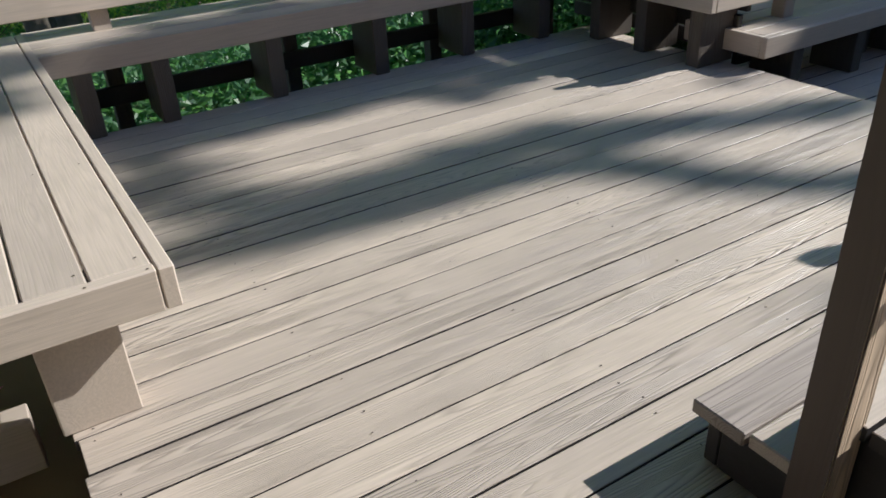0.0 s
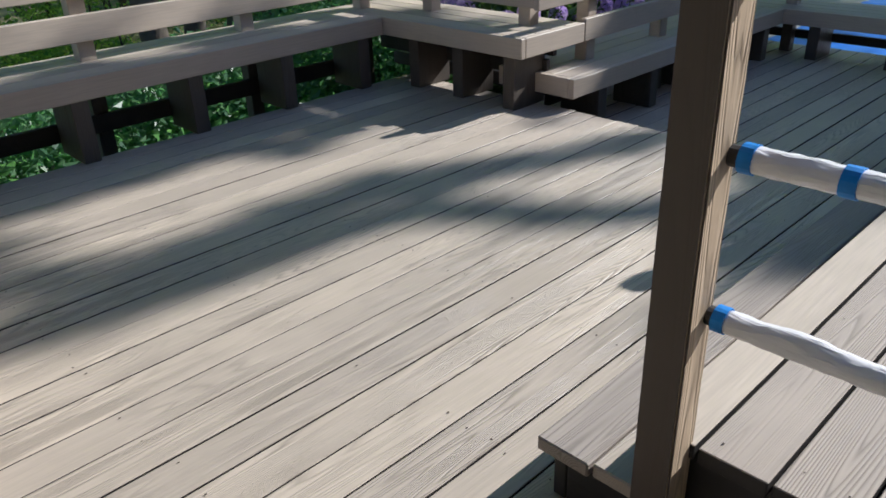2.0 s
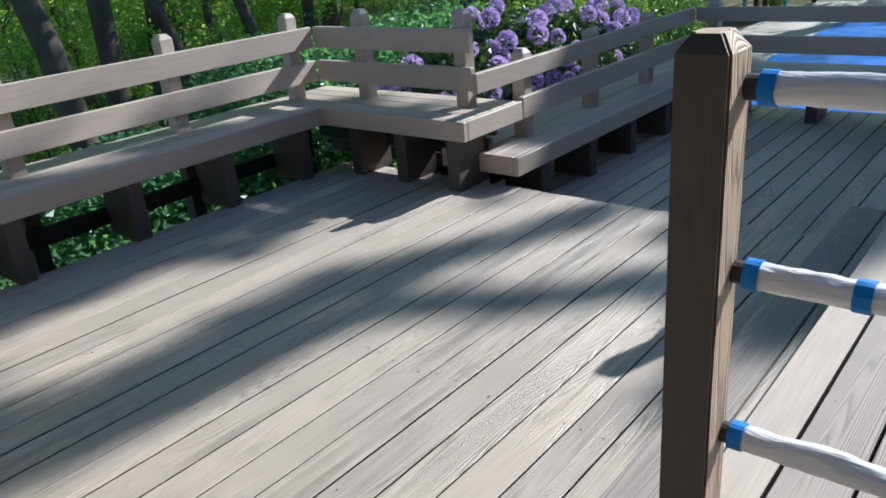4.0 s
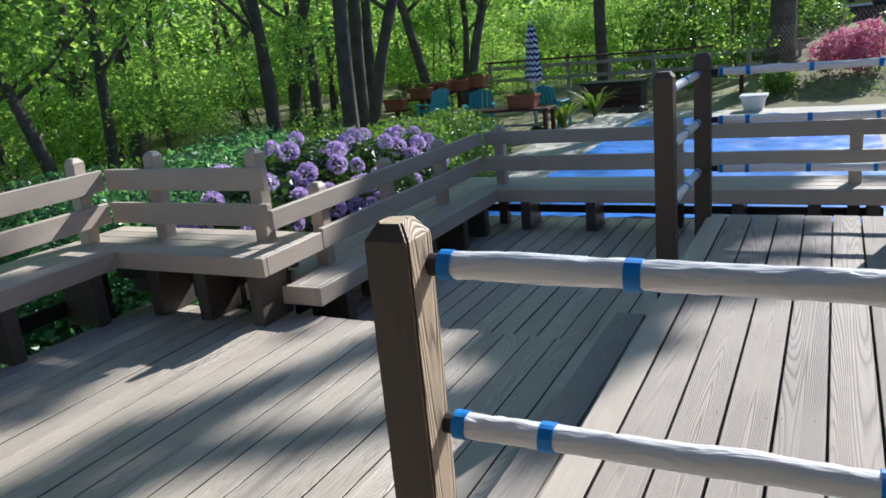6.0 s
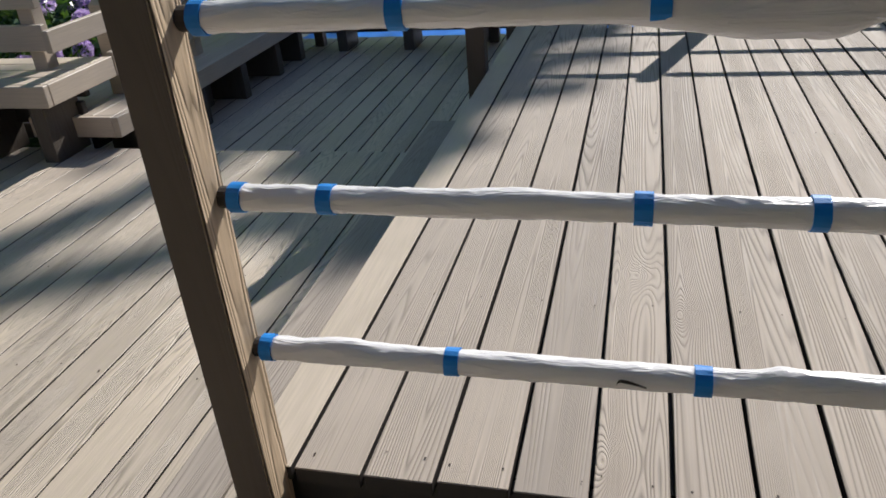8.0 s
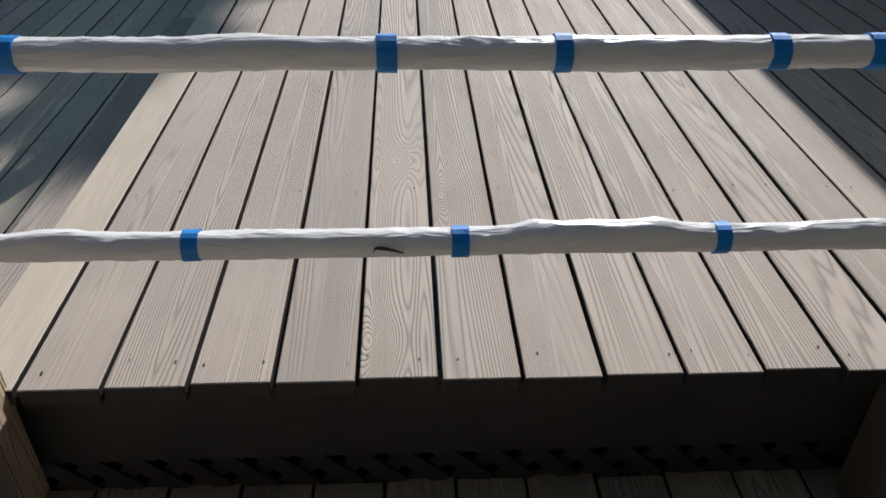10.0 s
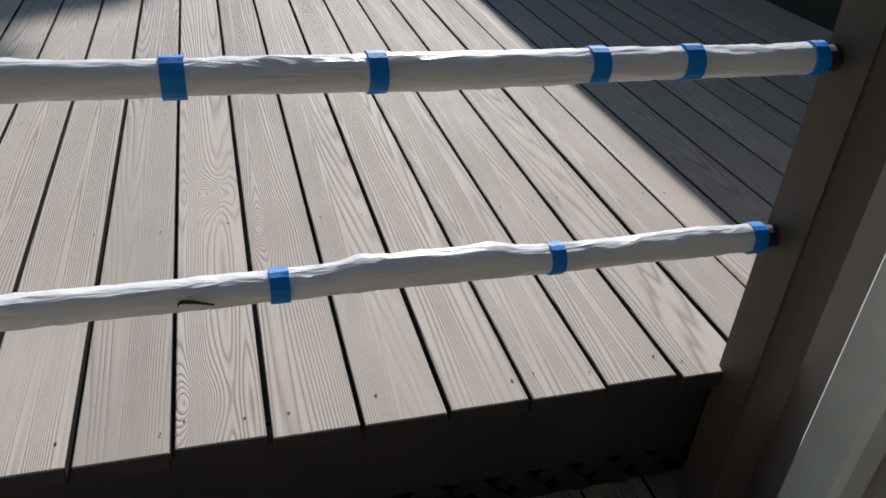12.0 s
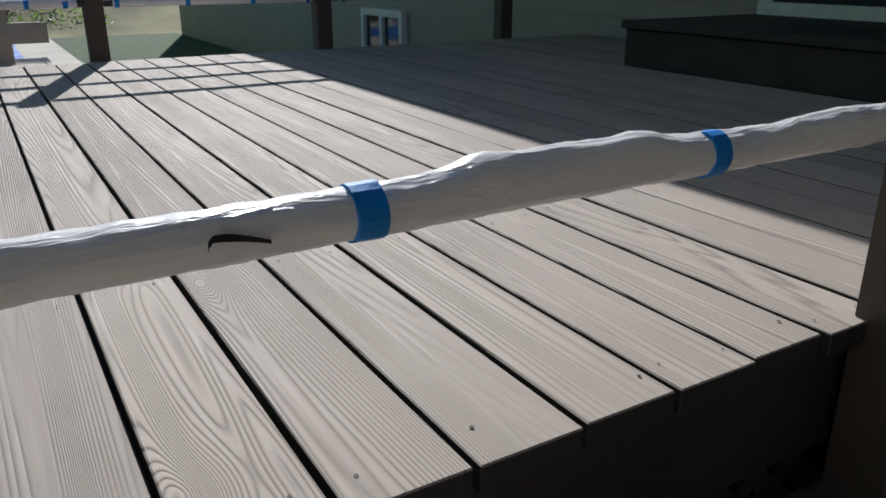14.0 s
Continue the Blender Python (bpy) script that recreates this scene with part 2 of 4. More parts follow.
def box(x0, x1, y0, y1, z0, z1, bevel=0.004):
    bm = bmesh.new()
    bmesh.ops.create_cube(bm, size=1)
    bmesh.ops.scale(bm, vec=(x1 - x0, y1 - y0, z1 - z0), verts=bm.verts)
    bmesh.ops.translate(bm, vec=((x0 + x1) / 2, (y0 + y1) / 2, (z0 + z1) / 2), verts=bm.verts)
    if bevel:
        bmesh.ops.bevel(bm, geom=bm.edges[:], offset=bevel, segments=1, affect="EDGES")
    return bm


def at_place(ob, x, y, z=0.0):
    ob.location = (x, y, z)
    return ob


def boards_y(parent, x0, count, pitch, gap, y0, y1, z, mat, thick=0.036, jitter=0.006, name="deck_board", round_by=0.002):
    """A row of boards along y, each an object on one shared mesh."""
    length = y1 - y0
    me = None
    out = []
    for k in range(count):
        if me is None:
            bm = box(-(pitch - gap) / 2, (pitch - gap) / 2, -length / 2, length / 2, -thick, 0, round_by)
            me = bpy.data.meshes.new(name)
            bm.to_mesh(me)
            bm.free()
            me.materials.append(mat)
            # The second slot paints shade into the board ends, sides and gaps.
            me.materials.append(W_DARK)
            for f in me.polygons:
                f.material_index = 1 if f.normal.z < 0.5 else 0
        ob = new(name, me)
        ob.parent = parent
        ob.location = (x0 + (k + 0.5) * pitch + random.uniform(-0.0008, 0.0008), (y0 + y1) / 2 + random.uniform(-jitter, jitter), z + random.uniform(-0.0015, 0.0015))
        out.append(ob)
    return out


ZB = 0.36      # upper deck
ZS = 0.18      # step between the decks
ZL = -0.19     # sunken far deck
ZG = -0.50     # pool terrace
SEAT = 0.44    # seats on the middle deck
SEATL = 0.19   # seats on the sunken deck

# ---- structure: ground, decks ----
def grid_ground():
    """One sheet of ground to the horizon: terrace level near the pool, falling away into the woods and rising in a bank behind it."""
    bm = bmesh.new()
    xs = [-400, -120, -60, -35, -25, -18, -13, -10, -8, -6.5, -5.2, -4.6, -3, 0, 1.5, 3, 5, 7, 9, 12, 16, 22, 30, 60, 150, 400]
    ys = [-400, -100, -40, -20, -10, -5, -2, 0, 2, 4, 6, 8, 10, 12, 14, 16, 17.5, 19, 21, 24, 28, 34, 42, 60, 100, 400]
    def height(x, y):
        h = ZG - 0.06
        if x < -4.6:
            h -= min(1.6, (-4.6 - x) * 0.16) * max(0.0, min(1.0, (16 - y) / 6))
        rise = max(0.0, min(1.0, (y - 16.8) / 6)) * max(0.0, min(1.0, (x + 2.2) / 2.5))
        h += 1.5 * rise
        if abs(x) > 8 or y > 20:
            h += 0.18 * noise.noise(Vector((x * 0.2, y * 0.2, 3)))
        return h
    grid = [[bm.verts.new((x, y, height(x, y))) for x in xs] for y in ys]
    for j in range(len(ys) - 1):
        for i in range(len(xs) - 1):
            bm.faces.new((grid[j][i], grid[j][i + 1], grid[j + 1][i + 1], grid[j + 1][i]))
    ob = mesh_object("ground", bm, SOIL, smooth=True)
    return tagged(ob, "dark earth covered with leaf litter and low growth", "ground", kind="structure")


grid_ground()
tagged(mesh_object("pavement", box(-4.4, 1.88, 6.45, 16.8, ZG - 0.2, ZG, 0.0), CONCRETE), "pale concrete terrace round the pool", "pavement", kind="structure")

tagged(mesh_object("lawn", box(1.88, 4.3, 3.9, 30.0, ZG - 0.2, ZG - 0.01, 0.0), GRASS), "green lawn in the shade of the house", "lawn", kind="structure")

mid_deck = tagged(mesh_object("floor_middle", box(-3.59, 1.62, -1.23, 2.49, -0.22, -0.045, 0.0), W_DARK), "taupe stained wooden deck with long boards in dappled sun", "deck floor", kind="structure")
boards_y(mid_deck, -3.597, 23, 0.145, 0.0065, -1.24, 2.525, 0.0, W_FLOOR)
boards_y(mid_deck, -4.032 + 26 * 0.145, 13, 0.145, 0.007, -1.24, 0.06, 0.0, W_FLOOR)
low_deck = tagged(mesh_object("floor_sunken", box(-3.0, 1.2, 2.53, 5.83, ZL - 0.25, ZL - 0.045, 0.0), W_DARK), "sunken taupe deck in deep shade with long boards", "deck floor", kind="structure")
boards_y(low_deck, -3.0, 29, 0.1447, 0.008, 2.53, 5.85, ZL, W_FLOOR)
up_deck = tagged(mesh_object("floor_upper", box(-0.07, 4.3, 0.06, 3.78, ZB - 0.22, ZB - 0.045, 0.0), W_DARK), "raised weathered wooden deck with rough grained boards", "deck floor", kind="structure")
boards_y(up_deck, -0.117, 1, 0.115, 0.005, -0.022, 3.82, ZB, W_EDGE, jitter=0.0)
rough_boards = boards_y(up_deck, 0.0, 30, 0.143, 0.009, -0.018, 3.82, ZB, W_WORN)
for k, knotty in ((4, W_KNOT_A), (5, W_KNOT_B)):
    rough_boards[k].material_slots[0].link = "OBJECT"
    rough_boards[k].material_slots[0].material = knotty
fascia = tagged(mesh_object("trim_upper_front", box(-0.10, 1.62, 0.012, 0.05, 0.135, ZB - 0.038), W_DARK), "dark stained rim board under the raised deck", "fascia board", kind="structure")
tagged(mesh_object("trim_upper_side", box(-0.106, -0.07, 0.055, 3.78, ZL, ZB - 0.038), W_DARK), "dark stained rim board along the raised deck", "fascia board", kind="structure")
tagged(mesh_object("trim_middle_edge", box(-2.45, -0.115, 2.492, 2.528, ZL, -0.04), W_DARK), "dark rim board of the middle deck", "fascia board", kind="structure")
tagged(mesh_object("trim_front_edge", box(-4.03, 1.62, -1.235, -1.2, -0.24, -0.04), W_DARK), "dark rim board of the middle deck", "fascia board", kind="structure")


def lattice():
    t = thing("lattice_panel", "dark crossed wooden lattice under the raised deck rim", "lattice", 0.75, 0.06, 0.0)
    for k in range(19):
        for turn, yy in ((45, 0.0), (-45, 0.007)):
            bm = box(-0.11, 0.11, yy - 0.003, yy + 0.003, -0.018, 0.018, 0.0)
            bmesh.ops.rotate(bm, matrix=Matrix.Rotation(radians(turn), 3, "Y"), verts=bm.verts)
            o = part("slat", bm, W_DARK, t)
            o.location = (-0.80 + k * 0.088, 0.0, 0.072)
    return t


lattice()

step = thing("deck_step", "weathered wooden step between the two deck levels", "step", -0.2, 1.1, 0.0)
part("tread", box(-0.169, -0.029, -1.135, 1.40, ZS - 0.038, ZS), W_WORN, step, "rough grained tread board")
part("tread", box(-0.023, 0.082, -1.125, 1.40, ZS - 0.038, ZS), W_FLOOR, step)
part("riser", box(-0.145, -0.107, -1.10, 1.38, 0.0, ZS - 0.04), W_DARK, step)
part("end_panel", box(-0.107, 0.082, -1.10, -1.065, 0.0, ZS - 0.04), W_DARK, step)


# ---- posts and wrapped rails ----
def post_mesh(size, height, chamfer=0.018):
    bm = bmesh.new()
    h = size / 2
    rings = [(h, 0.0), (h, height - chamfer * 1.4), (h - chamfer, height)]
    loops = []
    for r, z in rings:
        loops.append([bm.verts.new((x * r, y * r, z)) for x, y in ((-1, -1), (1, -1), (1, 1), (-1, 1))])
    for a, b in zip(loops, loops[1:]):
        for i in range(4):
            bm.faces.new((a[i], a[(i + 1) % 4], b[(i + 1) % 4], b[i]))
    bm.faces.new(loops[-1])
    bm.faces.new(loops[0][::-1])
    edges = [e for e in bm.edges if abs(e.verts[0].co.z - e.verts[1].co.z) > 0.02]
    bmesh.ops.bevel(bm, geom=edges, offset=0.004, segments=2, affect="EDGES")
    return bm


def railing_post(x, y, z0, top, label, size=0.092, bare_lit=False):
    bm = post_mesh(size, top - z0)
    if bare_lit:
        # the stain has worn off the sunny side and the end grain, whose colour also carries sunlight, and the arrises
        # are chipped
        bmesh.ops.subdivide_edges(bm, edges=[e for e in bm.edges if e.calc_length() > 0.2], cuts=60, use_grid_fill=True)
        for v in bm.verts:
            chip = noise.noise(v.co * 31.0 + Vector((3, 1, 7)))
            v.co -= Vector((v.co.x, v.co.y, 0)) * 0.03 * max(0.0, chip - 0.1)
            if v.co.z > top - z0 - 0.004:
                v.co.z += 0.004 * noise.noise(v.co * 60.0)
    ob = mesh_object("railing_post", bm, W_POST)
    if bare_lit:
        ob.data.materials.append(W_POST_BARE_LIT)
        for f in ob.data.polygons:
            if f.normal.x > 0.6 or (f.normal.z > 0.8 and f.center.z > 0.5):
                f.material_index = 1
    ob.location = (x, y, z0)
    return tagged(ob, label, "post", group="railing posts")


P1 = (-0.053, -0.049)
railing_post(*P1, 0.10, 1.298, "brown stained square post with chamfered top, weathered on its sunny side, which is coloured sunlit", 0.080, True)
railing_post(1.562, -0.047, 0.02, 1.303, "brown stained square railing post in the shade of the house")
railing_post(-0.172, 2.77, ZL, 1.31, "brown stained square post at the head of the steps")
railing_post(-0.14, 3.775, ZL, 1.335, "brown stained square post at the deck's far corner")
railing_post(1.08, 3.868, ZG, 1.335, "brown stained square post of the far railing")
railing_post(2.32, 3.868, ZG, 1.335, "brown stained square post of the far railing")
railing_post(3.62, 3.868, ZG, 1.335, "brown stained square post of the far railing")


def tube(length, radius, seed, bulges=(), step=0.012, sides=18, rough=0.0016):
    """A film-wrapped pole along x, loose and wrinkled between the tapes."""
    bm = bmesh.new()
    n = max(8, int(length / step))
    rings = []
    for i in range(n + 1):
        x = length * i / n
        ring = []
        for k in range(sides):
            a = 2 * math.pi * k / sides
            d = Vector((0, math.cos(a), math.sin(a)))
            r = radius + 0.0020 * noise.noise(Vector((x * 9 + seed, d.y * 1.5, d.z * 1.5)))
            r += rough * noise.noise(Vector((x * 38 + seed, d.y * 4 + x * 30, d.z * 4)))
            if rough > 0.001:
                w = noise.noise(Vector((x * 15 + seed, math.cos(a + x * 7) * 1.3, math.sin(a + x * 7) * 1.3 + seed)))
                r += 0.0008 * max(0.0, 1 - 4 * abs(w)) - 0.0002
            for bx, width, amount, ang in bulges:
                r += amount * math.exp(-((x - bx) / width) ** 2) * max(0.0, math.cos(a - ang)) ** 2
            ring.append(bm.verts.new((x, d.y * r, d.z * r)))
        rings.append(ring)
    for a, b in zip(rings, rings[1:]):
        for k in range(sides):
            bm.faces.new((a[k], b[k], b[(k + 1) % sides], a[(k + 1) % sides]))
    bm.faces.new(rings[0])
    bm.faces.new(rings[-1][::-1])
    return bm


def wrapped_rail(x, y, z, length, turn, tapes, seed, bulges=(), radius=0.0215):
    """A round rail wrapped in white plastic film with bands of blue tape; turn 0 runs along x, 90 along y."""
    t = thing("wrapped_rail", "round wooden rail wrapped in white plastic film with blue tape", "railing", x, y, z, group="wrapped rails")
    part("pole", tube(length, 0.018, seed, sides=14, step=0.2, rough=0), W_DARK, t, "dark brown wooden pole")
    film = part("film", tube(length - 0.075, radius, seed, bulges, 0.007, 30), FILM, t, "wrinkled white plastic film", smooth=True)
    film.location.x = 0.04
    for k, at in enumerate(tapes):
        w = 0.022 + 0.002 * ((k * 7) % 3)
        b = part("tape", tube(w, radius + 0.0031, seed + k, sides=18, rough=0.0004), TAPE, t, "band of blue masking tape", smooth=False)
        b.location.x = at
    t.rotation_euler.z = radians(turn)
    return t


RAILS_Z = (1.219, 0.940, 0.648)
UP, DOWN = math.pi / 2, -math.pi / 2
wrapped_rail(-0.017, -0.024, RAILS_Z[0], 1.535, 0, (0.025, 0.316, 0.653, 0.94, 1.28, 1.48), 1.0, ((0.75, 0.12, 0.024, DOWN), (0.83, 0.03, 0.010, DOWN), (0.12, 0.08, 0.005, UP)))
wrapped_rail(-0.017, -0.024, RAILS_Z[1], 1.535, 0, (0.023, 0.173, 0.644, 0.872, 1.154, 1.287, 1.485), 5.0, ((0.45, 0.06, 0.005, UP), (0.95, 0.10, 0.004, DOWN)))
wrapped_rail(-0.017, -0.024, RAILS_Z[2], 1.535, 0, (0.018, 0.350, 0.745, 1.144, 1.485), 9.0, ((0.12, 0.05, 0.008, UP), (0.92, 0.10, 0.012, UP), (0.83, 0.03, 0.007, UP), (1.02, 0.035, 0.008, UP), (1.35, 0.08, 0.006, UP)))
for z, s in zip(RAILS_Z, (2.0, 6.0, 11.0)):
    wrapped_rail(-0.158, 2.82, z, 0.91, 90, (0.05, 0.42, 0.80), s)
    wrapped_rail(-0.095, 3.80, z, 1.13, 0, (0.045, 0.19, 0.52, 0.86, 1.03), s + 1, ((0.3, 0.08, 0.006, UP), (0.95, 0.1, 0.014, UP)))
    wrapped_rail(1.125, 3.80, z, 1.145, 0, (0.05, 0.4, 0.75, 1.07), s + 2)
    wrapped_rail(2.365, 3.80, z, 1.21, 0, (0.05, 0.4, 0.8, 1.08), s + 3)


# ---- benches ----
def bench(name, label, seat, along, a0, a1, front, depth, top, floor, legs, posts=(), back=None, back_z=(), fascia_h=0.115, post_top=1.0, out=1, end_a=False, end_b=False, rail_z=(0.13, 0.24), back_ext=(0, 0), leg_in=0.045, leg_mat=None, leg_deep=0.29):
    """A built-in bench. It runs along x or y from a0 to a1; front is the other coordinate of its front edge, and out says which way its back lies."""
    t = thing(name, label, "bench", 0, 0, 0, group="built-in benches")
    wood_mat = W_BENCH_X if along == "x" else W_BENCH_Y

    def put(n, u0, u1, v0, v1, z0, z1, mat, lab="", bevel=0.004, to=t):
        v0, v1 = sorted((front + out * v0, front + out * v1))
        bm = box(u0, u1, v0, v1, z0, z1, bevel) if along == "x" else box(v0, v1, u0, u1, z0, z1, bevel)
        return part(n, bm, mat, to, lab)

    n = max(2, round((depth - 0.04) / 0.15))
    w = (depth - 0.042) / n
    ia, ib = (0.042 if end_a else 0), (0.042 if end_b else 0)
    for k in range(n):
        put("seat_board", a0 + ia, a1 - ib, 0.042 + k * w + 0.003, 0.042 + (k + 1) * w - 0.003, top - 0.036, top, wood_mat)
    put("front_board", a0, a1, 0.0, 0.04, top - fascia_h, top + 0.001, wood_mat)
    for flag, u0, u1 in ((end_a, a0, a0 + 0.04), (end_b, a1 - 0.04, a1)):
        if flag:
            put("end_board", u0, u1, 0.042, depth, top - fascia_h, top + 0.001, W_BENCH_Y if along == "x" else W_BENCH_X)
    # Without leg_mat the legs take the colour that has shade painted in.
    for u in legs:
        put("leg", u - 0.045, u + 0.045, leg_in, min(leg_in + leg_deep, depth - 0.05), floor, top - 0.038, leg_mat or W_LEG_SHADED)
    # The stretchers' dark colour carries the shade between the legs.
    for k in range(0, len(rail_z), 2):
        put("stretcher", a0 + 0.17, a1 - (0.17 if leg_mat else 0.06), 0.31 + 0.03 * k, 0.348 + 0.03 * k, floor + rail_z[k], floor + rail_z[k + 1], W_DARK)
    for u in posts:
        bm = post_mesh(0.09, post_top - (top if back is not None else floor), 0.02)
        o = part("back_post", bm, W_BENCH_X, t)
        v = front + out * (back + 0.085)
        o.location = (u, v, top) if along == "x" else (v, u, top)
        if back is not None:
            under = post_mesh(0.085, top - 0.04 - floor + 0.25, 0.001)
            o = part("post_foot", under, W_LEG_SHADED, t)
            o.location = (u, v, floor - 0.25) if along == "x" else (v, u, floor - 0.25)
    if back is not None:
        for z0, z1, *more in back_z:
            put("back_board", a0 + back_ext[0] + sum(more), a1 + back_ext[1], back, back + 0.038, z0, z1, wood_mat)
    return t


BACKZ = ((0.55, 0.69), (0.775, 0.915))
bench("bench", "long taupe wooden bench with a two-board back, half in sun", 0, "y", -0.92, 2.25, -3.53, 0.60, SEAT, 0.0,
      (-0.75, -0.376, 0.225, 0.87, 1.48, 2.08), (-0.55, 0.45, 1.45, 2.40), 0.31, BACKZ, out=-1, post_top=1.02, back_ext=(-0.3, 0.285), leg_in=0.005, rail_z=(0.05, 0.15))
# Extra dark stretchers are added to fill the shade below this seat.
bench("bench", "short taupe corner bench with a two-board back", 0, "x", -4.11, -2.34, 2.252, 0.60, SEAT, 0.0,
      (-3.3, -2.9, -2.48), (-3.45, -2.60), 0.29, BACKZ, out=1, post_top=1.02, end_b=True, back_ext=(0.275, -0.15), leg_in=0.05, rail_z=(0.14, 0.26, 0.27, 0.40, 0.0, 0.09))
LOWBACK = ((0.325, 0.462), (0.572, 0.688, -0.46))
bench("bench", "low taupe bench with back boards before the flowering bush", 0, "y", 2.50, 5.30, -2.15, 0.58, SEATL, ZL,
      (2.85, 3.45, 4.05, 4.65, 5.1), (2.98, 3.85, 4.75), 0.19, LOWBACK, out=-1, post_top=0.74, end_a=True, back_ext=(0.36, 0.18), leg_in=0.03)
bench("bench", "low taupe bench with back boards beside the pool", 0, "x", -2.72, 0.99, 5.30, 0.58, SEATL, ZL,
      (-1.9, -1.3, -0.7, -0.1, 0.45, 0.85), (-2.2, -0.6, 0.72), 0.19, ((0.325, 0.462), (0.572, 0.688)), out=1, post_top=0.74, end_b=True, back_ext=(0.39, 0), leg_in=0.03, rail_z=(0.10, 0.17))
bench("bench", "wide taupe bench in full sun with a boxed end", 0, "x", -4.10, -1.21, -0.912, 0.626, SEAT, 0.0,
      (-1.352, -2.2, -3.1), out=-1, end_b=True, leg_in=0.15, leg_mat=W_BENCH_X, leg_deep=0.20)

# ---- house ----
def sided_wall(name, x0, x1, y0, y1, z0, z1, face, label):
    """A wall with overlapping siding boards on one face (-x or +y)."""
    w = tagged(mesh_object(name, box(x0, x1, y0, y1, z0, z1, 0.0), SIDING), label, "wall", kind="structure")
    n = int((z1 - z0) / 0.12)
    for k in range(n):
        z = z0 + k * 0.12
        if face == "-x":
            bm = box(x0 - 0.022, x0 - 0.002, y0, y1, z, z + 0.126, 0.0)
            for v in bm.verts:
                if v.co.z > z + 0.06 and v.co.x < x0 - 0.01:
                    v.co.x += 0.014
        else:
            bm = box(x0, x1, y1 + 0.002, y1 + 0.022, z, z + 0.126, 0.0)
            for v in bm.verts:
                if v.co.z > z + 0.06 and v.co.y > y1 + 0.01:
                    v.co.y -= 0.014
        part("siding_board", bm, SIDING, w)
    return w


sided_wall("wall_house_near", 1.70, 4.3, -6.0, -0.05, -0.5, 4.6, "-x", "tan clapboard wall of the house near the deck")
sided_wall("wall_house_main", 4.3, 9.0, -0.05, 16.0, -0.7, 4.6, "-x", "shaded clapboard wall of the house beyond the deck")
tagged(mesh_object("roof", box(3.97, 9.4, -6.4, 16.4, 4.6, 4.72, 0.0), W_DARK), "dark overhanging house roof", "roof", kind="structure")

near_trim = tagged(mesh_object("trim_house_corner", box(1.665, 1.745, -0.12, -0.02, -0.2, 4.6), SIDING), "tan corner board of the house", "trim", kind="structure")

spout = thing("downspout", "white metal downspout with grimy lower joint on the house corner", "downspout", 1.66, -0.19, 0.0)
part("pipe", box(-0.045, 0.03, -0.055, 0.055, 0.07, 4.4, 0.012), WHITE, spout)
part("lower_pipe", box(-0.052, 0.034, -0.06, 0.06, -0.06, 0.11, 0.012), WHITE, spout)
part("strap", box(-0.05, 0.034, -0.075, 0.075, 1.9, 1.93, 0.002), WHITE, spout)

door = tagged(mesh_object("door_1", box(4.245, 4.275, 0.35, 2.25, ZB + 0.28, ZB + 2.3, 0.0), GLASS), "dark sliding glass door in the shaded house wall", "door", kind="structure")
for y0, y1, z0, z1 in ((0.27, 0.35, 0.28, 2.38), (2.25, 2.33, 0.28, 2.38), (1.26, 1.34, 0.28, 2.3), (0.35, 2.25, 2.3, 2.38), (0.27, 2.33, 0.20, 0.28)):
    part("frame", box(4.215, 4.28, y0, y1, ZB + z0, ZB + z1), WHITE, door)
landing = thing("door_step", "wide dark wooden landing before the house door", "step", 3.78, 1.2, ZB)
part("front_panel", box(-0.5, -0.46, -1.2, 1.14, 0.0, 0.175), W_DARK, landing)
part("end_panel", box(-0.46, 0.48, 1.10, 1.14, 0.0, 0.175), W_DARK, landing)
for k in range(7):
    part("tread", box(-0.52 + k * 0.145, -0.38 + k * 0.145, -1.21, 1.16, 0.178, 0.214), W_DARK, landing)
for y0, y1, z0, z1 in ((6.5, 7.3, -0.10, 0.32),):
    win = tagged(mesh_object("window_1", box(4.25, 4.275, y0, y1, z0, z1, 0.0), GLASS), "low white framed house window in shade", "window", kind="structure")
    for a0, a1, c0, c1 in ((y0 - 0.07, y0, z0 - 0.07, z1 + 0.07), (y1, y1 + 0.07, z0 - 0.07, z1 + 0.07), ((y0 + y1) / 2 - 0.03, (y0 + y1) / 2 + 0.03, z0, z1), (y0, y1, z1, z1 + 0.07), (y0, y1, z0 - 0.07, z0)):
        part("frame", box(4.21, 4.28, a0, a1, c0, c1), WHITE, win)

# the end of the stair handrail that leads down from the deck
stub = thing("stair_rail", "pale taupe handrail end of the stairs below the deck edge", "handrail", -1.515, -1.35, -0.80)
part("rail", box(-0.045, 0.045, -0.95, 0.02, 0.60, 0.775), W_BENCH_Y, stub)
part("post", box(-0.04, 0.04, -0.30, -0.21, 0.0, 0.598), W_LEG_SHADED, stub)

# unseen blockers added behind the standing place: a back wall and a roof that cut sky light
sided_wall("wall_sky_block", -4.6, 1.7, -3.4, -3.2, -0.6, 2.9, "+y", "unseen tan clapboard wall added behind the landing to block sky light")
tagged(mesh_object("ceiling_sky_block", box(-4.7, 1.69, -3.4, -0.9, 2.62, 2.74, 0.0), W_DARK), "unseen dark roof slab added over the landing to block sky light", "ceiling", kind="structure")
# unseen roof, its edge placed to cast the shadow line on the upper deck
tagged(mesh_object("ceiling_shadow_edge", box(2.835, 4.27, -0.02, 8.0, 2.50, 2.62, 0.0), W_DARK), "unseen dark roof along the house wall, placed to shade the upper deck", "ceiling", kind="structure")
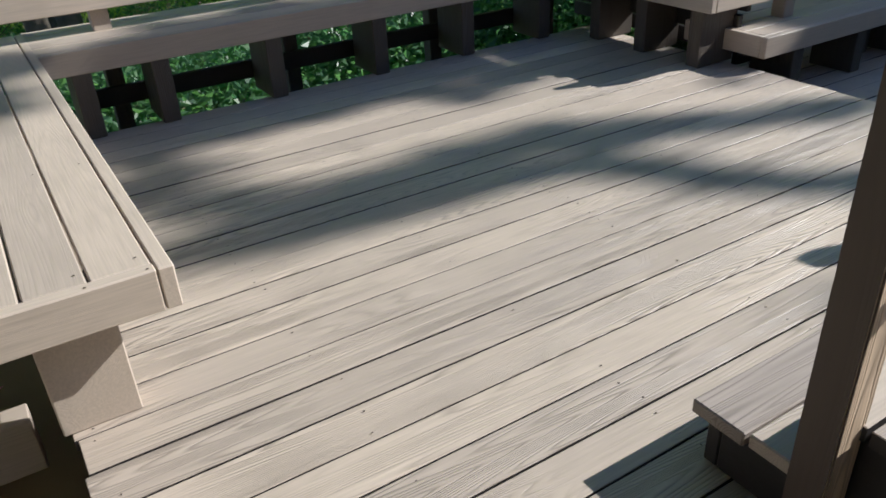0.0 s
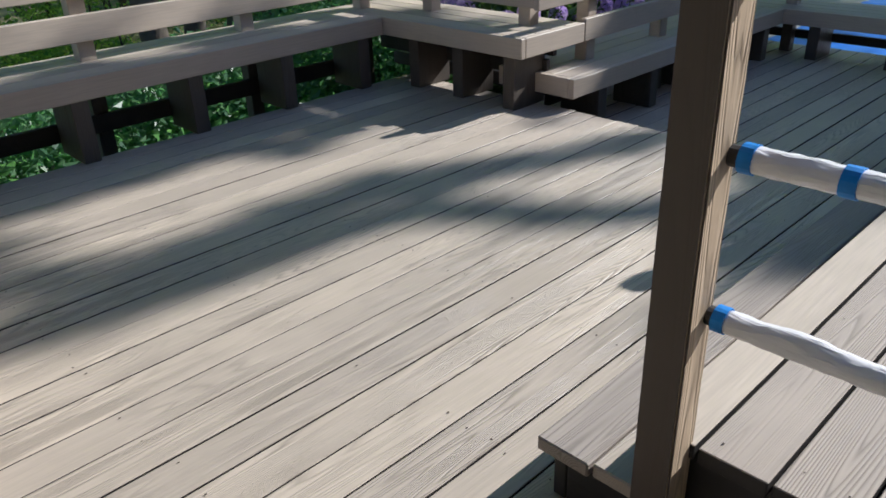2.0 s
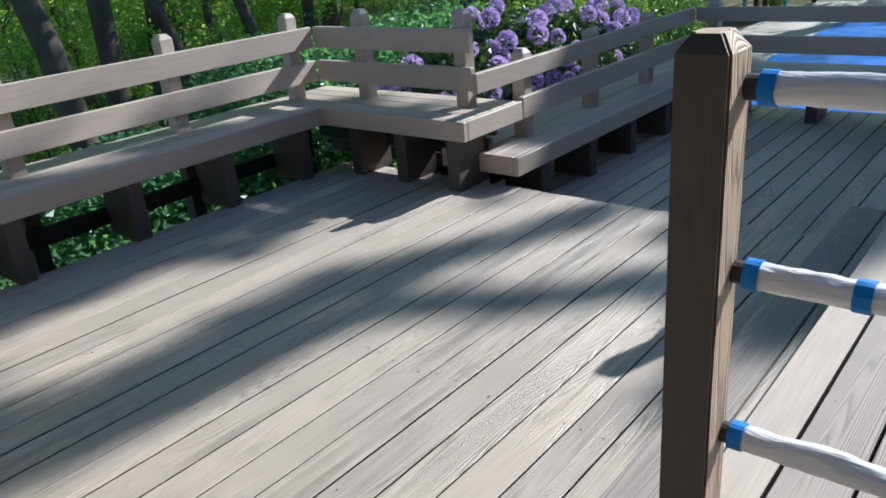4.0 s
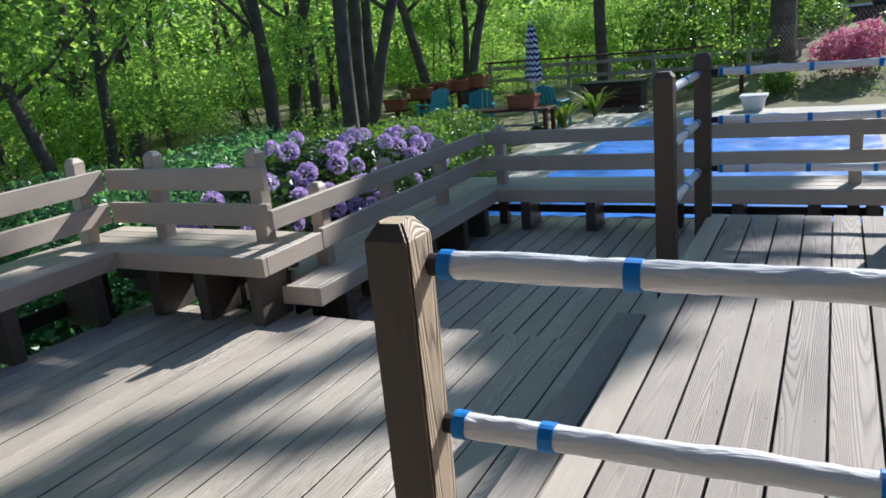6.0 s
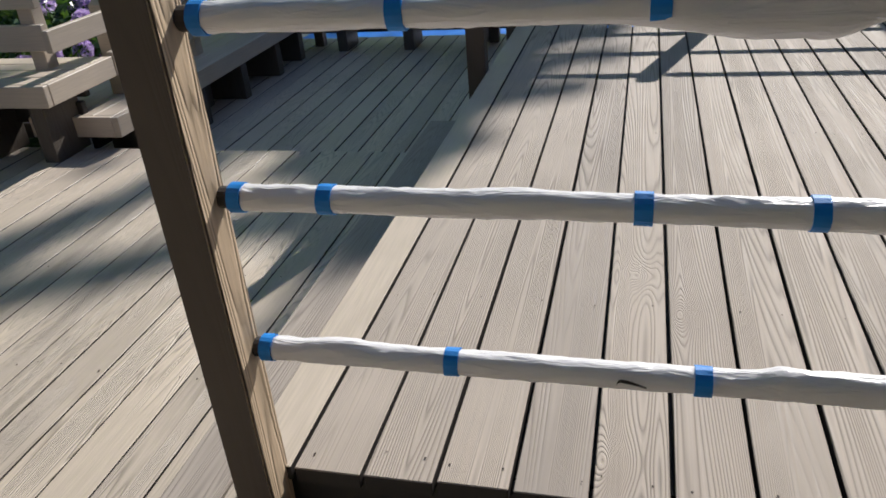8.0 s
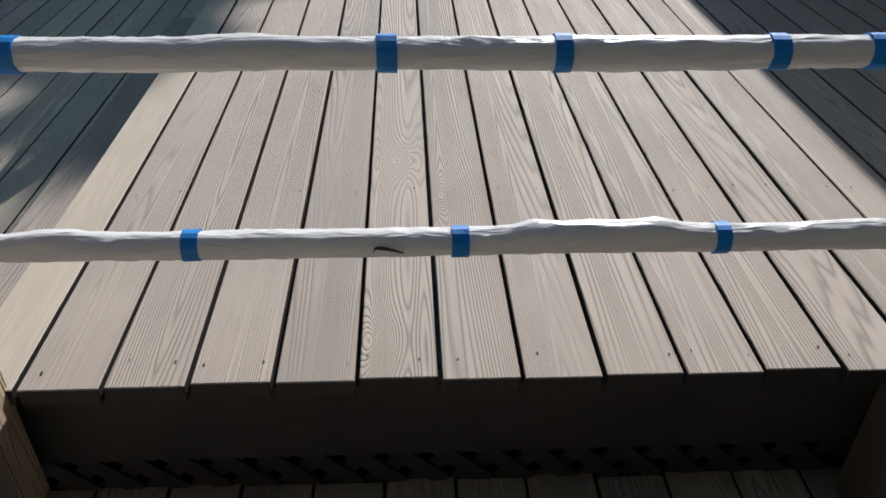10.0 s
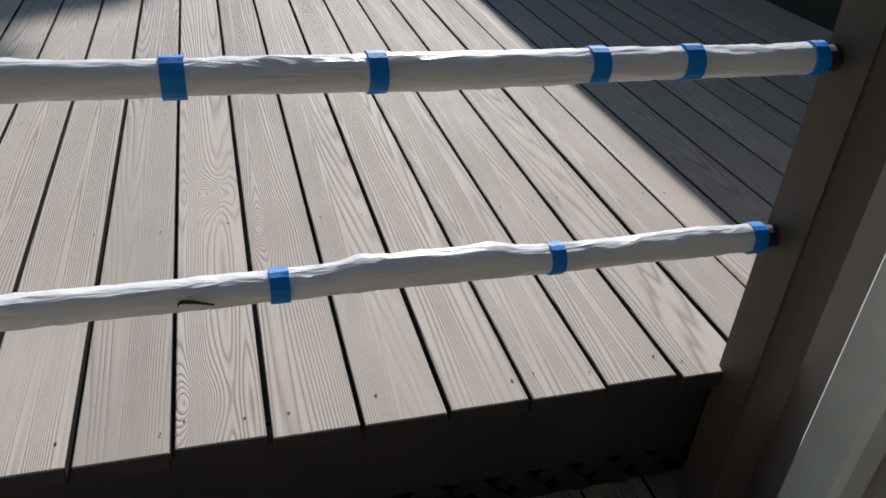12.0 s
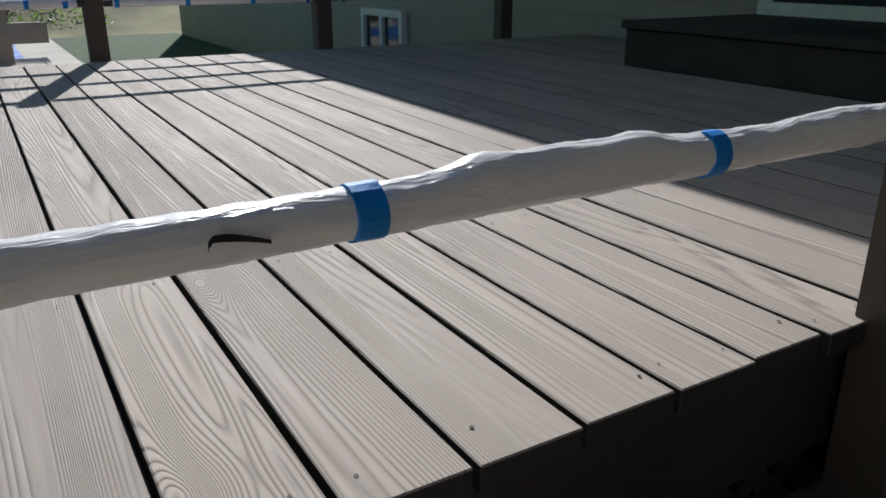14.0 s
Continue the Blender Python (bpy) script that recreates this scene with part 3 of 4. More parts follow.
# ---- pool ----
def tarp_mesh():
    bm = bmesh.new()
    nx, ny = 46, 84
    rows = []
    for j in range(ny + 1):
        rows.append([bm.verts.new((-3.05 + 4.25 * i / nx, 7.0 + 8.3 * j / ny, ZG + 0.03 + 0.035 * noise.noise(Vector((i * 0.16, j * 0.35, 1))) + 0.02 * noise.noise(Vector((i * 0.5, j * 0.6, 4))))) for i in range(nx + 1)])
    for a, b in zip(rows, rows[1:]):
        for i in range(nx):
            bm.faces.new((a[i], a[i + 1], b[i + 1], b[i]))
    return bm


tagged(mesh_object("pool_cover", tarp_mesh(), TARP, smooth=True), "wrinkled bright blue pool cover", "pool cover")


# ---- plants ----
def leaf_cloud(count, shape, size, seed, bend=0.25, long=1.6):
    """Many small bent leaves; shape(r) gives a place."""
    r = random.Random(seed)
    verts, faces = [], []
    for _ in range(count):
        c = shape(r)
        s = size * r.uniform(0.6, 1.3)
        a = Vector((r.gauss(0, 1), r.gauss(0, 1), r.gauss(0, 0.6))).normalized()
        n = Vector((r.gauss(0, 0.6), r.gauss(0, 0.6), r.gauss(0.5, 0.6))).normalized()
        b = a.cross(n)
        if b.length < 0.01:
            continue
        b = b.normalized() * s * 0.5
        n = a.cross(b).normalized()
        i = len(verts)
        tip = c + a * s * long
        mid = c + a * s * long * 0.5 + n * s * bend
        verts += [c, mid + b, tip, mid - b]
        faces.append((i, i + 1, i + 2))
        faces.append((i, i + 2, i + 3))
    me = bpy.data.meshes.new("leaves")
    me.from_pydata([tuple(v) for v in verts], [], faces)
    return me


def clumped(blobs, power=0.45, flat=False):
    """Places inside a set of ellipsoids (x, y, z, rx, ry, rz), denser near the surface."""
    weights = [b[3] * b[4] * (1 if flat else b[5]) for b in blobs]
    def pick(r):
        x, y, z, rx, ry, rz = r.choices(blobs, weights)[0]
        d = Vector((r.gauss(0, 1), r.gauss(0, 1), r.gauss(0, 1))).normalized() * (r.random() ** power)
        return Vector((x + d.x * rx, y + d.y * ry, z + d.z * rz))
    return pick


def trunk_mesh(height, r0, seed, limbs=6, lean=(0.0, 0.0)):
    r = random.Random(seed)
    bm = bmesh.new()
    def limb(base, direction, length, radius, steps=7, sides=8):
        p, d = base.copy(), direction.normalized()
        last, tips = None, []
        for i in range(steps + 1):
            f = i / steps
            rad = radius * (1 - 0.75 * f) * (1.35 if i == 0 and radius == r0 else 1)
            side = d.orthogonal().normalized()
            up = d.cross(side)
            ring = [bm.verts.new(p + (side * math.cos(2 * math.pi * k / sides) + up * math.sin(2 * math.pi * k / sides)) * rad * r.uniform(0.9, 1.1)) for k in range(sides)]
            if last:
                for k in range(sides):
                    bm.faces.new((last[k], last[(k + 1) % sides], ring[(k + 1) % sides], ring[k]))
            last = ring
            tips.append(p.copy())
            d = (d + Vector((r.gauss(0, 0.05), r.gauss(0, 0.05), 0.02))).normalized()
            p = p + d * (length / steps)
        return tips
    main = limb(Vector((0, 0, -0.4)), Vector((lean[0] + r.gauss(0, 0.03), lean[1] + r.gauss(0, 0.03), 1)), height, r0, 12, 10)
    ends = [main[-1]]
    for _ in range(limbs):
        k = r.randint(4, 11)
        a = r.uniform(0, 2 * math.pi)
        tips = limb(main[k], Vector((math.cos(a), math.sin(a), 0.75)), height * r.uniform(0.18, 0.32), r0 * 0.35)
        ends += [tips[-1], tips[4]]
    return bm, ends


def make_tree(height, r0, seed, leaves=2200, size=0.095, low=0.65, label="tall leafy woodland tree with a dark bare trunk", extra=(), lean=(0.0, 0.0)):
    t = thing("tree", label, "tree", group="woodland trees")
    bm, ends = trunk_mesh(height * 0.9, r0, seed, lean=lean)
    part("trunk", bm, BARK, t, smooth=True)
    r = random.Random(seed + 1)
    blobs = [(e.x, e.y, e.z, r.uniform(0.9, 1.7), r.uniform(0.9, 1.7), r.uniform(0.4, 0.8)) for e in ends]
    for _ in range(12):
        a, d = r.uniform(0, 6.28), r.uniform(0.4, 2.8)
        blobs.append((math.cos(a) * d, math.sin(a) * d, height * r.uniform(low, 1.0), r.uniform(0.6, 1.4), r.uniform(0.6, 1.4), r.uniform(0.25, 0.55)))
    me = leaf_cloud(leaves, clumped(blobs + list(extra)), size, seed + 2)
    me.materials.append(LEAF_WOOD)
    crown = new("crown", me)
    crown.parent = t
    return t


def make_sapling(height, seed, leaves=4200):
    """Thin-stemmed understory growth, leafy nearly to the ground."""
    t = thing("sapling", "slender leafy sapling of the sunlit understory", "sapling", group="understory saplings")
    bm, ends = trunk_mesh(height, 0.035, seed, limbs=5)
    part("trunk", bm, BARK, t, smooth=True)
    r = random.Random(seed + 5)
    blobs = []
    for _ in range(16):
        a, d = r.uniform(0, 6.28), r.uniform(0.1, 1.5)
        blobs.append((math.cos(a) * d, math.sin(a) * d, height * r.uniform(0.08, 1.0), r.uniform(0.4, 0.9), r.uniform(0.4, 0.9), r.uniform(0.12, 0.35)))
    me = leaf_cloud(leaves, clumped(blobs), 0.052, seed + 2)
    me.materials.append(LEAF_WOOD)
    crown = new("crown", me)
    crown.parent = t
    return t


rnd = random.Random(7)
kinds = [make_tree(13, 0.15, 11), make_tree(11, 0.11, 23), make_tree(14, 0.18, 37), make_tree(9, 0.08, 51)]
young = [make_sapling(4.2, 61), make_sapling(5.0, 71), make_sapling(3.2, 81)]
placed = []


def plant(kind, x, y, z, turn, scale):
    if kind not in placed:
        placed.append(kind)
        kind.matrix_basis = pose(x, y, z, 0, 0, turn)
        kind.scale = (scale,) * 3
        return kind
    ob = copy_thing(kind, pose(x, y, z, 0, 0, turn))
    ob.scale = (scale,) * 3
    return ob


def fall(x):
    return ZG - 0.1 - max(0.0, min(1.6, (-4.6 - x) * 0.16))


TRUNKS = ((2, -8.9, 3.7, 0.85), (1, -10.5, 5.0, 1.0), (0, -8.85, 4.8, 0.7), (3, -11.1, 6.8, 1.2), (0, -9.05, 6.25, 0.75), (1, -9.5, 7.3, 1.0), (2, -8.2, 9.85, 0.8), (2, -6.56, 9.8, 0.85), (0, -7.1, 11.25, 0.9), (0, -8.5, 16.75, 1.0), (1, -8.8, 18.8, 1.0), (2, -10.5, 14.4, 0.9))
for kind, x, y, s in TRUNKS + ((2, -7.7, 12.0, 0.9), (0, -8.4, 13.2, 0.9), (0, -7.6, 17.0, 0.95), (2, -11.9, 9.0, 0.8), (1, -12.2, 10.2, 1.0), (0, -9.9, 12.4, 1.0), (2, -5.6, 22.0, 1.1), (1, -3.2, 24.0, 1.1)):
    plant(kinds[kind], x, y, fall(x), rnd.uniform(0, 360), s)
for k in range(36):
    x, y = rnd.uniform(-28, -1.5), rnd.uniform(11, 36)
    if x > -9.5 and y < 22:
        y += 12
    plant(kinds[k % 4], x, y, fall(x), rnd.uniform(0, 360), rnd.uniform(0.85, 1.25))
for k in range(22):
    x, y = rnd.uniform(-26, -8), rnd.uniform(-8, 9)
    plant(kinds[k % 4], x, y, fall(x), rnd.uniform(0, 360), rnd.uniform(0.85, 1.2))
for k in range(58):
    x, y = rnd.uniform(-24, -1), rnd.uniform(9.5, 30)
    if x > -8.5 and y < 20.5:
        y += 11
    plant(young[k % 3], x, y, fall(x) - 0.2, rnd.uniform(0, 360), rnd.uniform(0.8, 1.3))
for k in range(26):
    x, y = rnd.uniform(-20, -9.5), rnd.uniform(-5, 9)
    plant(young[k % 3], x, y, fall(x) - 0.3, rnd.uniform(0, 360), rnd.uniform(0.7, 1.2))

# The tall tree beyond the pool; unseen leaf clumps added to it shade the sunken deck and dapple the middle one.
RAY = Vector((0.45, 1.38, 1.0))
BIG = Vector((-0.7, 20.3, 0.1))


def shade_clump(x, y, z, h, r, thin=0.45):
    c = Vector((x, y, z)) + RAY * h - BIG
    return (c.x, c.y, c.z, r, r * 0.75, r * thin)


shade_clumps = []
# Each entry is a wanted shade spot; its clump hangs up the sun ray.
DARK = ((-2.12, -0.85, 0.11), (-2.14, -0.6, 0.14), (-2.14, -0.35, 0.16), (-2.14, -0.1, 0.18), (-2.17, 0.15, 0.19), (-2.2, 0.4, 0.18), (-2.2, 0.65, 0.18), (-2.15, 0.9, 0.17), (-2.1, 1.12, 0.18), (-1.98, 1.3, 0.16),
        (-1.9, 1.5, 0.15), (-1.8, 1.75, 0.13), (-1.7, 2.0, 0.14), (-1.6, 2.25, 0.13), (-1.53, 2.45, 0.14), (-1.95, -0.45, 0.09), (-1.95, -0.2, 0.12), (-1.95, 0.1, 0.15), (-1.93, 0.4, 0.14), (-1.88, 0.7, 0.14), (-1.8, 0.95, 0.13))
SHADE_SPOTS = ((-3.0, 1.53, 0.10), (-3.02, 1.90, 0.10), (-3.15, 1.58, 0.13), (-3.32, 1.72, 0.14), (-3.12, 1.75, 0.13), (-1.68, 1.08, 0.11), (-1.53, 1.14, 0.11), (-1.4, 1.22, 0.11), (-1.26, 1.35, 0.11), (-1.14, 1.45, 0.11), (-1.05, 1.6, 0.11), (-0.95, 1.72, 0.10), (-2.15, 2.3, 0.08), (-2.5, -0.65, 0.17), (-2.8, -0.6, 0.20), (-2.75, -0.85, 0.16), (-2.4, -0.42, 0.13))
for x, y, r in DARK + SHADE_SPOTS:
    shade_clumps.append(shade_clump(x, y, 0.0, 12.0 + (x * 7 + y * 5) % 2.0, r * 1.05))
for k in range(13):
    shade_clumps.append(shade_clump(-3.28 + 0.08 * math.sin(k * 2.1), -0.8 + k * 0.17, 0.0, 11.0 + (k * 0.7) % 2, 0.20 if k % 4 else 0.15))
for k in range(4):
    shade_clumps.append(shade_clump(-3.02 + 0.05 * k, 1.38 - 0.12 * k, 0.0, 11.5, 0.10))
for x, y, r in ((-0.55, 2.3, 0.26), (-0.35, 2.0, 0.22), (-0.7, 2.45, 0.2), (-0.3, 2.45, 0.24), (-0.35, 1.75, 0.16), (-0.6, 2.0, 0.14), (-0.2, 2.2, 0.14)):
    shade_clumps.append(shade_clump(x, y, 0.0, 11.0, r))
for k in range(15):
    shade_clumps.append(shade_clump(-3.5, -0.85 + k * 0.215, 0.2, 10.0 + (k * 0.7) % 2, 0.15 if k % 5 else 0.09))
for k in range(10):
    shade_clumps.append(shade_clump(rnd.uniform(-3.8, -3.5), -0.45 + k * 0.22, 0.45, rnd.uniform(9.5, 12), rnd.uniform(0.12, 0.20)))
for k in range(9):
    shade_clumps.append(shade_clump(rnd.uniform(-4.0, -2.75), rnd.uniform(-1.5, -0.95), 0.44, rnd.uniform(9.5, 12), rnd.uniform(0.18, 0.26)))
for k in range(8):
    shade_clumps.append(shade_clump(rnd.uniform(-0.62, -0.2), 0.95 + k * 0.1, 0.0, rnd.uniform(9.5, 12), rnd.uniform(0.11, 0.16)))
for k in range(14):
    shade_clumps.append(shade_clump(rnd.uniform(-1.6, -0.2), rnd.uniform(2.7, 4.6), ZL, rnd.uniform(9.5, 12), rnd.uniform(0.25, 0.35)))
for k in range(16):
    shade_clumps.append(shade_clump(-3.6, -0.7 + k * 0.19, 0.2, rnd.uniform(9.5, 12), 0.17))
for k in range(12):
    shade_clumps.append(shade_clump(rnd.uniform(-1.0, -0.35), rnd.uniform(1.45, 2.6), 0.0, rnd.uniform(9.5, 12), rnd.uniform(0.15, 0.24)))
for k in range(38):
    shade_clumps.append(shade_clump(rnd.uniform(-3.0, 1.1), rnd.uniform(5.8, 6.6), 0.25, rnd.uniform(9.5, 12), rnd.uniform(0.2, 0.3)))
for k in range(14):
    shade_clumps.append(shade_clump(-2.65 + rnd.uniform(-0.3, 0.3), rnd.uniform(2.9, 6.0), 0.3, rnd.uniform(9.5, 12), rnd.uniform(0.15, 0.22)))
for k in range(150):
    x, y = rnd.uniform(-2.75, -0.2), rnd.uniform(2.6, 6.0)
    if abs(x + 1.95) < 0.3 and abs(y - 3.95) < 0.35:
        continue
    shade_clumps.append(shade_clump(x, y, ZL, rnd.uniform(9.5, 12.5), rnd.uniform(0.32, 0.46)))
for x, y, r in ((0.12, 2.75, 0.16), (0.38, 2.98, 0.15), (0.05, 2.35, 0.12), (0.3, 2.42, 0.09), (-0.05, 3.3, 0.25), (0.35, 3.5, 0.2)):
    shade_clumps.append(shade_clump(x, y, ZB, 11.0, r))
big_tree = make_tree(15, 0.34, 97, leaves=1200, size=0.13, low=0.75, label="massive leaning tree on the bank with unseen high leaf clumps added for shade", lean=(0.10, 0.02))
me = leaf_cloud(98000, clumped(shade_clumps, 0.6, True), 0.085, 131)
me.materials.append(LEAF_SHADE_CLUMP)
shade_crown = new("crown", me)
shade_crown.parent = big_tree
big_tree.location = BIG


def far_woods():
    r = random.Random(5)
    def place(q):
        a = q.uniform(-1.75, 0.03)
        d = q.uniform(38, 58)
        return Vector((math.sin(a) * d, math.cos(a) * d, -2.5 + 8.5 * q.random()))
    me = leaf_cloud(60000, place, 0.36, 9)
    me.materials.append(LEAF_WOOD)
    return tagged(new("far_woods", me), "dense green woods behind the garden", "woods", kind="stuff")


far_woods()


def undergrowth():
    def place(q):
        while True:
            x, y = q.uniform(-22, -4.4), q.uniform(-6, 26)
            if x > -9 and y > 9.5:
                continue
            return Vector((x, y, fall(x) + 0.05 + 0.75 * abs(noise.noise(Vector((x * 0.5, y * 0.5, 0)))) * q.random() + 0.1 * q.random()))
    me = leaf_cloud(80000, place, 0.065, 19)
    me.materials.append(LEAF_SHADE)
    return tagged(new("undergrowth", me), "low green plants covering the woodland floor", "undergrowth", kind="stuff")


undergrowth()


def flower_head_mesh():
    r = random.Random(4)
    verts, faces = [], []
    for _ in range(110):
        d = Vector((r.gauss(0, 1), r.gauss(0, 1), r.gauss(0.35, 1))).normalized()
        c = d * 0.062
        u = d.orthogonal().normalized()
        u.rotate(Matrix.Rotation(r.uniform(0, 6.28), 3, d))
        v = d.cross(u)
        i = len(verts)
        verts += [c * 0.8, c + u * 0.02 + d * 0.008, c + v * 0.013 + d * 0.016, c - v * 0.013 + u * 0.028]
        faces.append((i, i + 1, i + 2))
        faces.append((i, i + 3, i + 1))
    me = bpy.data.meshes.new("flower_head")
    me.from_pydata([tuple(v) for v in verts], [], faces)
    me.materials.append(PETAL)
    return me


rhodo = thing("rhododendron_bush", "rhododendron with round lilac flower heads behind the low bench", "bush", -3.5, 4.4, ZG)
RB = [(0.02, -0.85, 0.62, 0.50, 0.55, 0.60), (0.0, -0.1, 0.66, 0.55, 0.60, 0.66), (0.10, 0.7, 0.60, 0.5, 0.6, 0.62), (0.15, 1.35, 0.56, 0.42, 0.5, 0.60), (0.32, -0.7, 0.30, 0.3, 0.5, 0.42)]
me = leaf_cloud(9000, clumped(RB, 0.25), 0.06, 3)
me.materials.append(LEAF_RHODO)
o = new("leaves", me)
o.parent = rhodo
for k in range(14):
    a = k * 2.4
    stems = bmesh.new()
    bmesh.ops.create_cone(stems, segments=5, radius1=0.018, radius2=0.006, depth=1.0, matrix=pose(0.18 * math.cos(a), -1.1 + k * 0.17, 0.45, 14 * math.sin(a), 14 * math.cos(a), 0))
    part("stem", stems, BARK, rhodo)
head_mesh = flower_head_mesh()
fr = random.Random(21)
blooms = []
while len(blooms) < 66:
    x, y, z, rx, ry, rz = RB[fr.choice((0, 0, 1, 1, 1, 2, 2, 3, 3, 4))]
    d = Vector((fr.uniform(-0.35, 1.0), fr.uniform(-1.0, 0.7), fr.uniform(-0.1, 1.0))).normalized()
    p = Vector((x + d.x * rx * 1.04, y + d.y * ry * 1.04, z + d.z * rz * 1.04))
    near = sum(1 for q in blooms if (q - p).length < 0.135)
    if near or any((p.x - c[0]) ** 2 / c[3] ** 2 + (p.y - c[1]) ** 2 / c[4] ** 2 + (p.z - c[2]) ** 2 / c[5] ** 2 < 0.8 for c in RB):
        blooms += [] if fr.random() < 0.999 else [p]
        continue
    blooms.append(p)
for p in blooms:
    o = new("flower_head", head_mesh)
    o.parent = rhodo
    o.location = p
    o.rotation_euler = (fr.uniform(-0.5, 0.5), fr.uniform(-0.2, 0.7), fr.uniform(0, 6))
    o.scale = (fr.uniform(0.9, 1.25),) * 3


def make_bush(name, label, blobs, leaves, size, mat, seed, category="bush", power=0.3):
    me = leaf_cloud(leaves, clumped(blobs, power), size, seed)
    me.materials.append(mat)
    x, y = blobs[0][0], blobs[0][1]
    z = min(b[2] - b[5] for b in blobs)
    t = thing(name, label, category, x, y, z)
    me.transform(Matrix.Translation((-x, -y, -z)))
    o = new("foliage", me)
    o.parent = t
    r = random.Random(seed)
    for bx, by, bz, rx, ry, rz in blobs:
        for _ in range(4):
            stems = bmesh.new()
            bmesh.ops.create_cone(stems, segments=5, radius1=0.016, radius2=0.005, depth=bz - z + rz * 0.5, matrix=pose(bx - x + r.uniform(-0.4, 0.4) * rx, by - y + r.uniform(-0.4, 0.4) * ry, (bz - z + rz * 0.5) / 2, r.uniform(-18, 18), r.uniform(-18, 18), 0))
            part("stem", stems, BARK, t)
    return t


make_bush("hedge", "clipped light green hedge behind the flowering bush", [(-4.5, 6.3, 0.05, 0.7, 0.8, 0.64), (-4.2, 7.2, 0.05, 0.75, 0.9, 0.64), (-4.1, 8.3, 0.02, 0.75, 0.9, 0.64), (-4.5, 9.4, -0.08, 0.85, 0.8, 0.62)], 26000, 0.036, LEAF_HEDGE, 5, "hedge")
make_bush("shrub", "spreading blue-green shrub beside the deck", [(-5.0, 3.6, 0.0, 0.9, 0.9, 0.72), (-5.2, 4.8, 0.0, 0.9, 1.0, 0.74), (-5.6, 6.0, -0.05, 1.0, 1.1, 0.8), (-6.3, 4.2, -0.2, 1.1, 1.2, 0.85)], 26000, 0.048, LEAF_SHADE, 8, "shrub")
make_bush("shrub", "low green shrub behind the long bench", [(-5.4, 0.0, -0.7, 0.9, 1.3, 0.7), (-5.6, 2.0, -0.6, 0.9, 1.2, 0.75), (-5.3, -2.2, -0.7, 0.9, 1.3, 0.7)], 20000, 0.052, LEAF_SHADE, 18, "shrub")
make_bush("shrub", "dark leafy shrub in the shade under the deck edge", [(-2.1, -1.85, -0.72, 0.45, 0.4, 0.28), (-1.6, -1.75, -0.78, 0.3, 0.3, 0.22)], 900, 0.07, LEAF_RHODO, 68, "shrub")
make_bush("maple_shrub", "feathery red-leaved shrub below the deck edge", [(-2.05, -1.62, -0.28, 0.24, 0.16, 0.26)], 700, 0.045, PINK, 88, "shrub")
make_bush("shrub", "rounded green shrub on the bank", [(-0.55, 18.0, -0.05, 0.38, 0.38, 0.34)], 1500, 0.05, LEAF_HEDGE, 28, "shrub")
make_bush("azalea_bush", "azalea covered with pink blossom on the bank", [(0.7, 19.0, 0.50, 0.5, 0.4, 0.42), (1.25, 19.1, 0.60, 0.45, 0.4, 0.48), (0.3, 18.9, 0.40, 0.32, 0.3, 0.32), (1.0, 18.7, 0.3, 0.35, 0.3, 0.3)], 2600, 0.06, PINK, 38)
make_bush("shrub", "olive green shrubs along the far fence", [(-3.0, 23.5, 0.6, 2.2, 0.9, 1.6), (-0.6, 24.5, 0.9, 1.6, 0.9, 1.5), (3.0, 22.5, 0.9, 1.5, 0.9, 0.9)], 9000, 0.10, LEAF_HEDGE, 48, "shrub")
me = leaf_cloud(800, lambda q: Vector((q.uniform(-1.4, 3.2), q.uniform(17.2, 19.4), 0)) , 0.05, 58)
for v in me.vertices:
    v.co.z += -0.45 + 0.24 * max(0.0, v.co.y - 16.8)
me.materials.append(LEAF_HEDGE)
tagged(new("ground_cover", me), "sparse green ground cover on the mulched bank", "ground cover", kind="stuff")


# ---- pool terrace furniture and garden things ----
def adirondack(x, y, turn):
    t = thing("adirondack_chair", "turquoise plastic garden chair with a slatted fan back", "chair", x, y, ZG, group="garden chairs")
    for k in range(5):
        b = box(-0.25 + k * 0.1, -0.16 + k * 0.1, 0.0, 0.018, 0.30, 0.86 + 0.06 * (1 - abs(k - 2) / 2), 0.003)
        for v in b.verts:
            v.co.y += (v.co.z - 0.3) * 0.35
        part("backrest_slat", b, AQUA, t)
    for k in range(4):
        part("seat_slat", box(-0.25, 0.25, -0.46 + k * 0.115, -0.355 + k * 0.115, 0.30 + 0.03 * (3 - k), 0.32 + 0.03 * (3 - k), 0.003), AQUA, t)
    for s in (-1, 1):
        part("armrest", box(s * 0.30 - 0.06, s * 0.30 + 0.06, -0.48, 0.12, 0.54, 0.56, 0.004), AQUA, t)
        part("leg", box(s * 0.29 - 0.03, s * 0.29 + 0.03, -0.42, -0.36, 0.0, 0.54, 0.003), AQUA, t)
        part("leg", box(s * 0.27 - 0.02, s * 0.27 + 0.02, 0.05, 0.14, 0.0, 0.56, 0.003), AQUA, t)
    t.rotation_euler.z = radians(turn)
    return t


adirondack(-6.35, 14.6, -150)
adirondack(-4.85, 14.8, 170)
adirondack(-7.9, 15.6, -120)


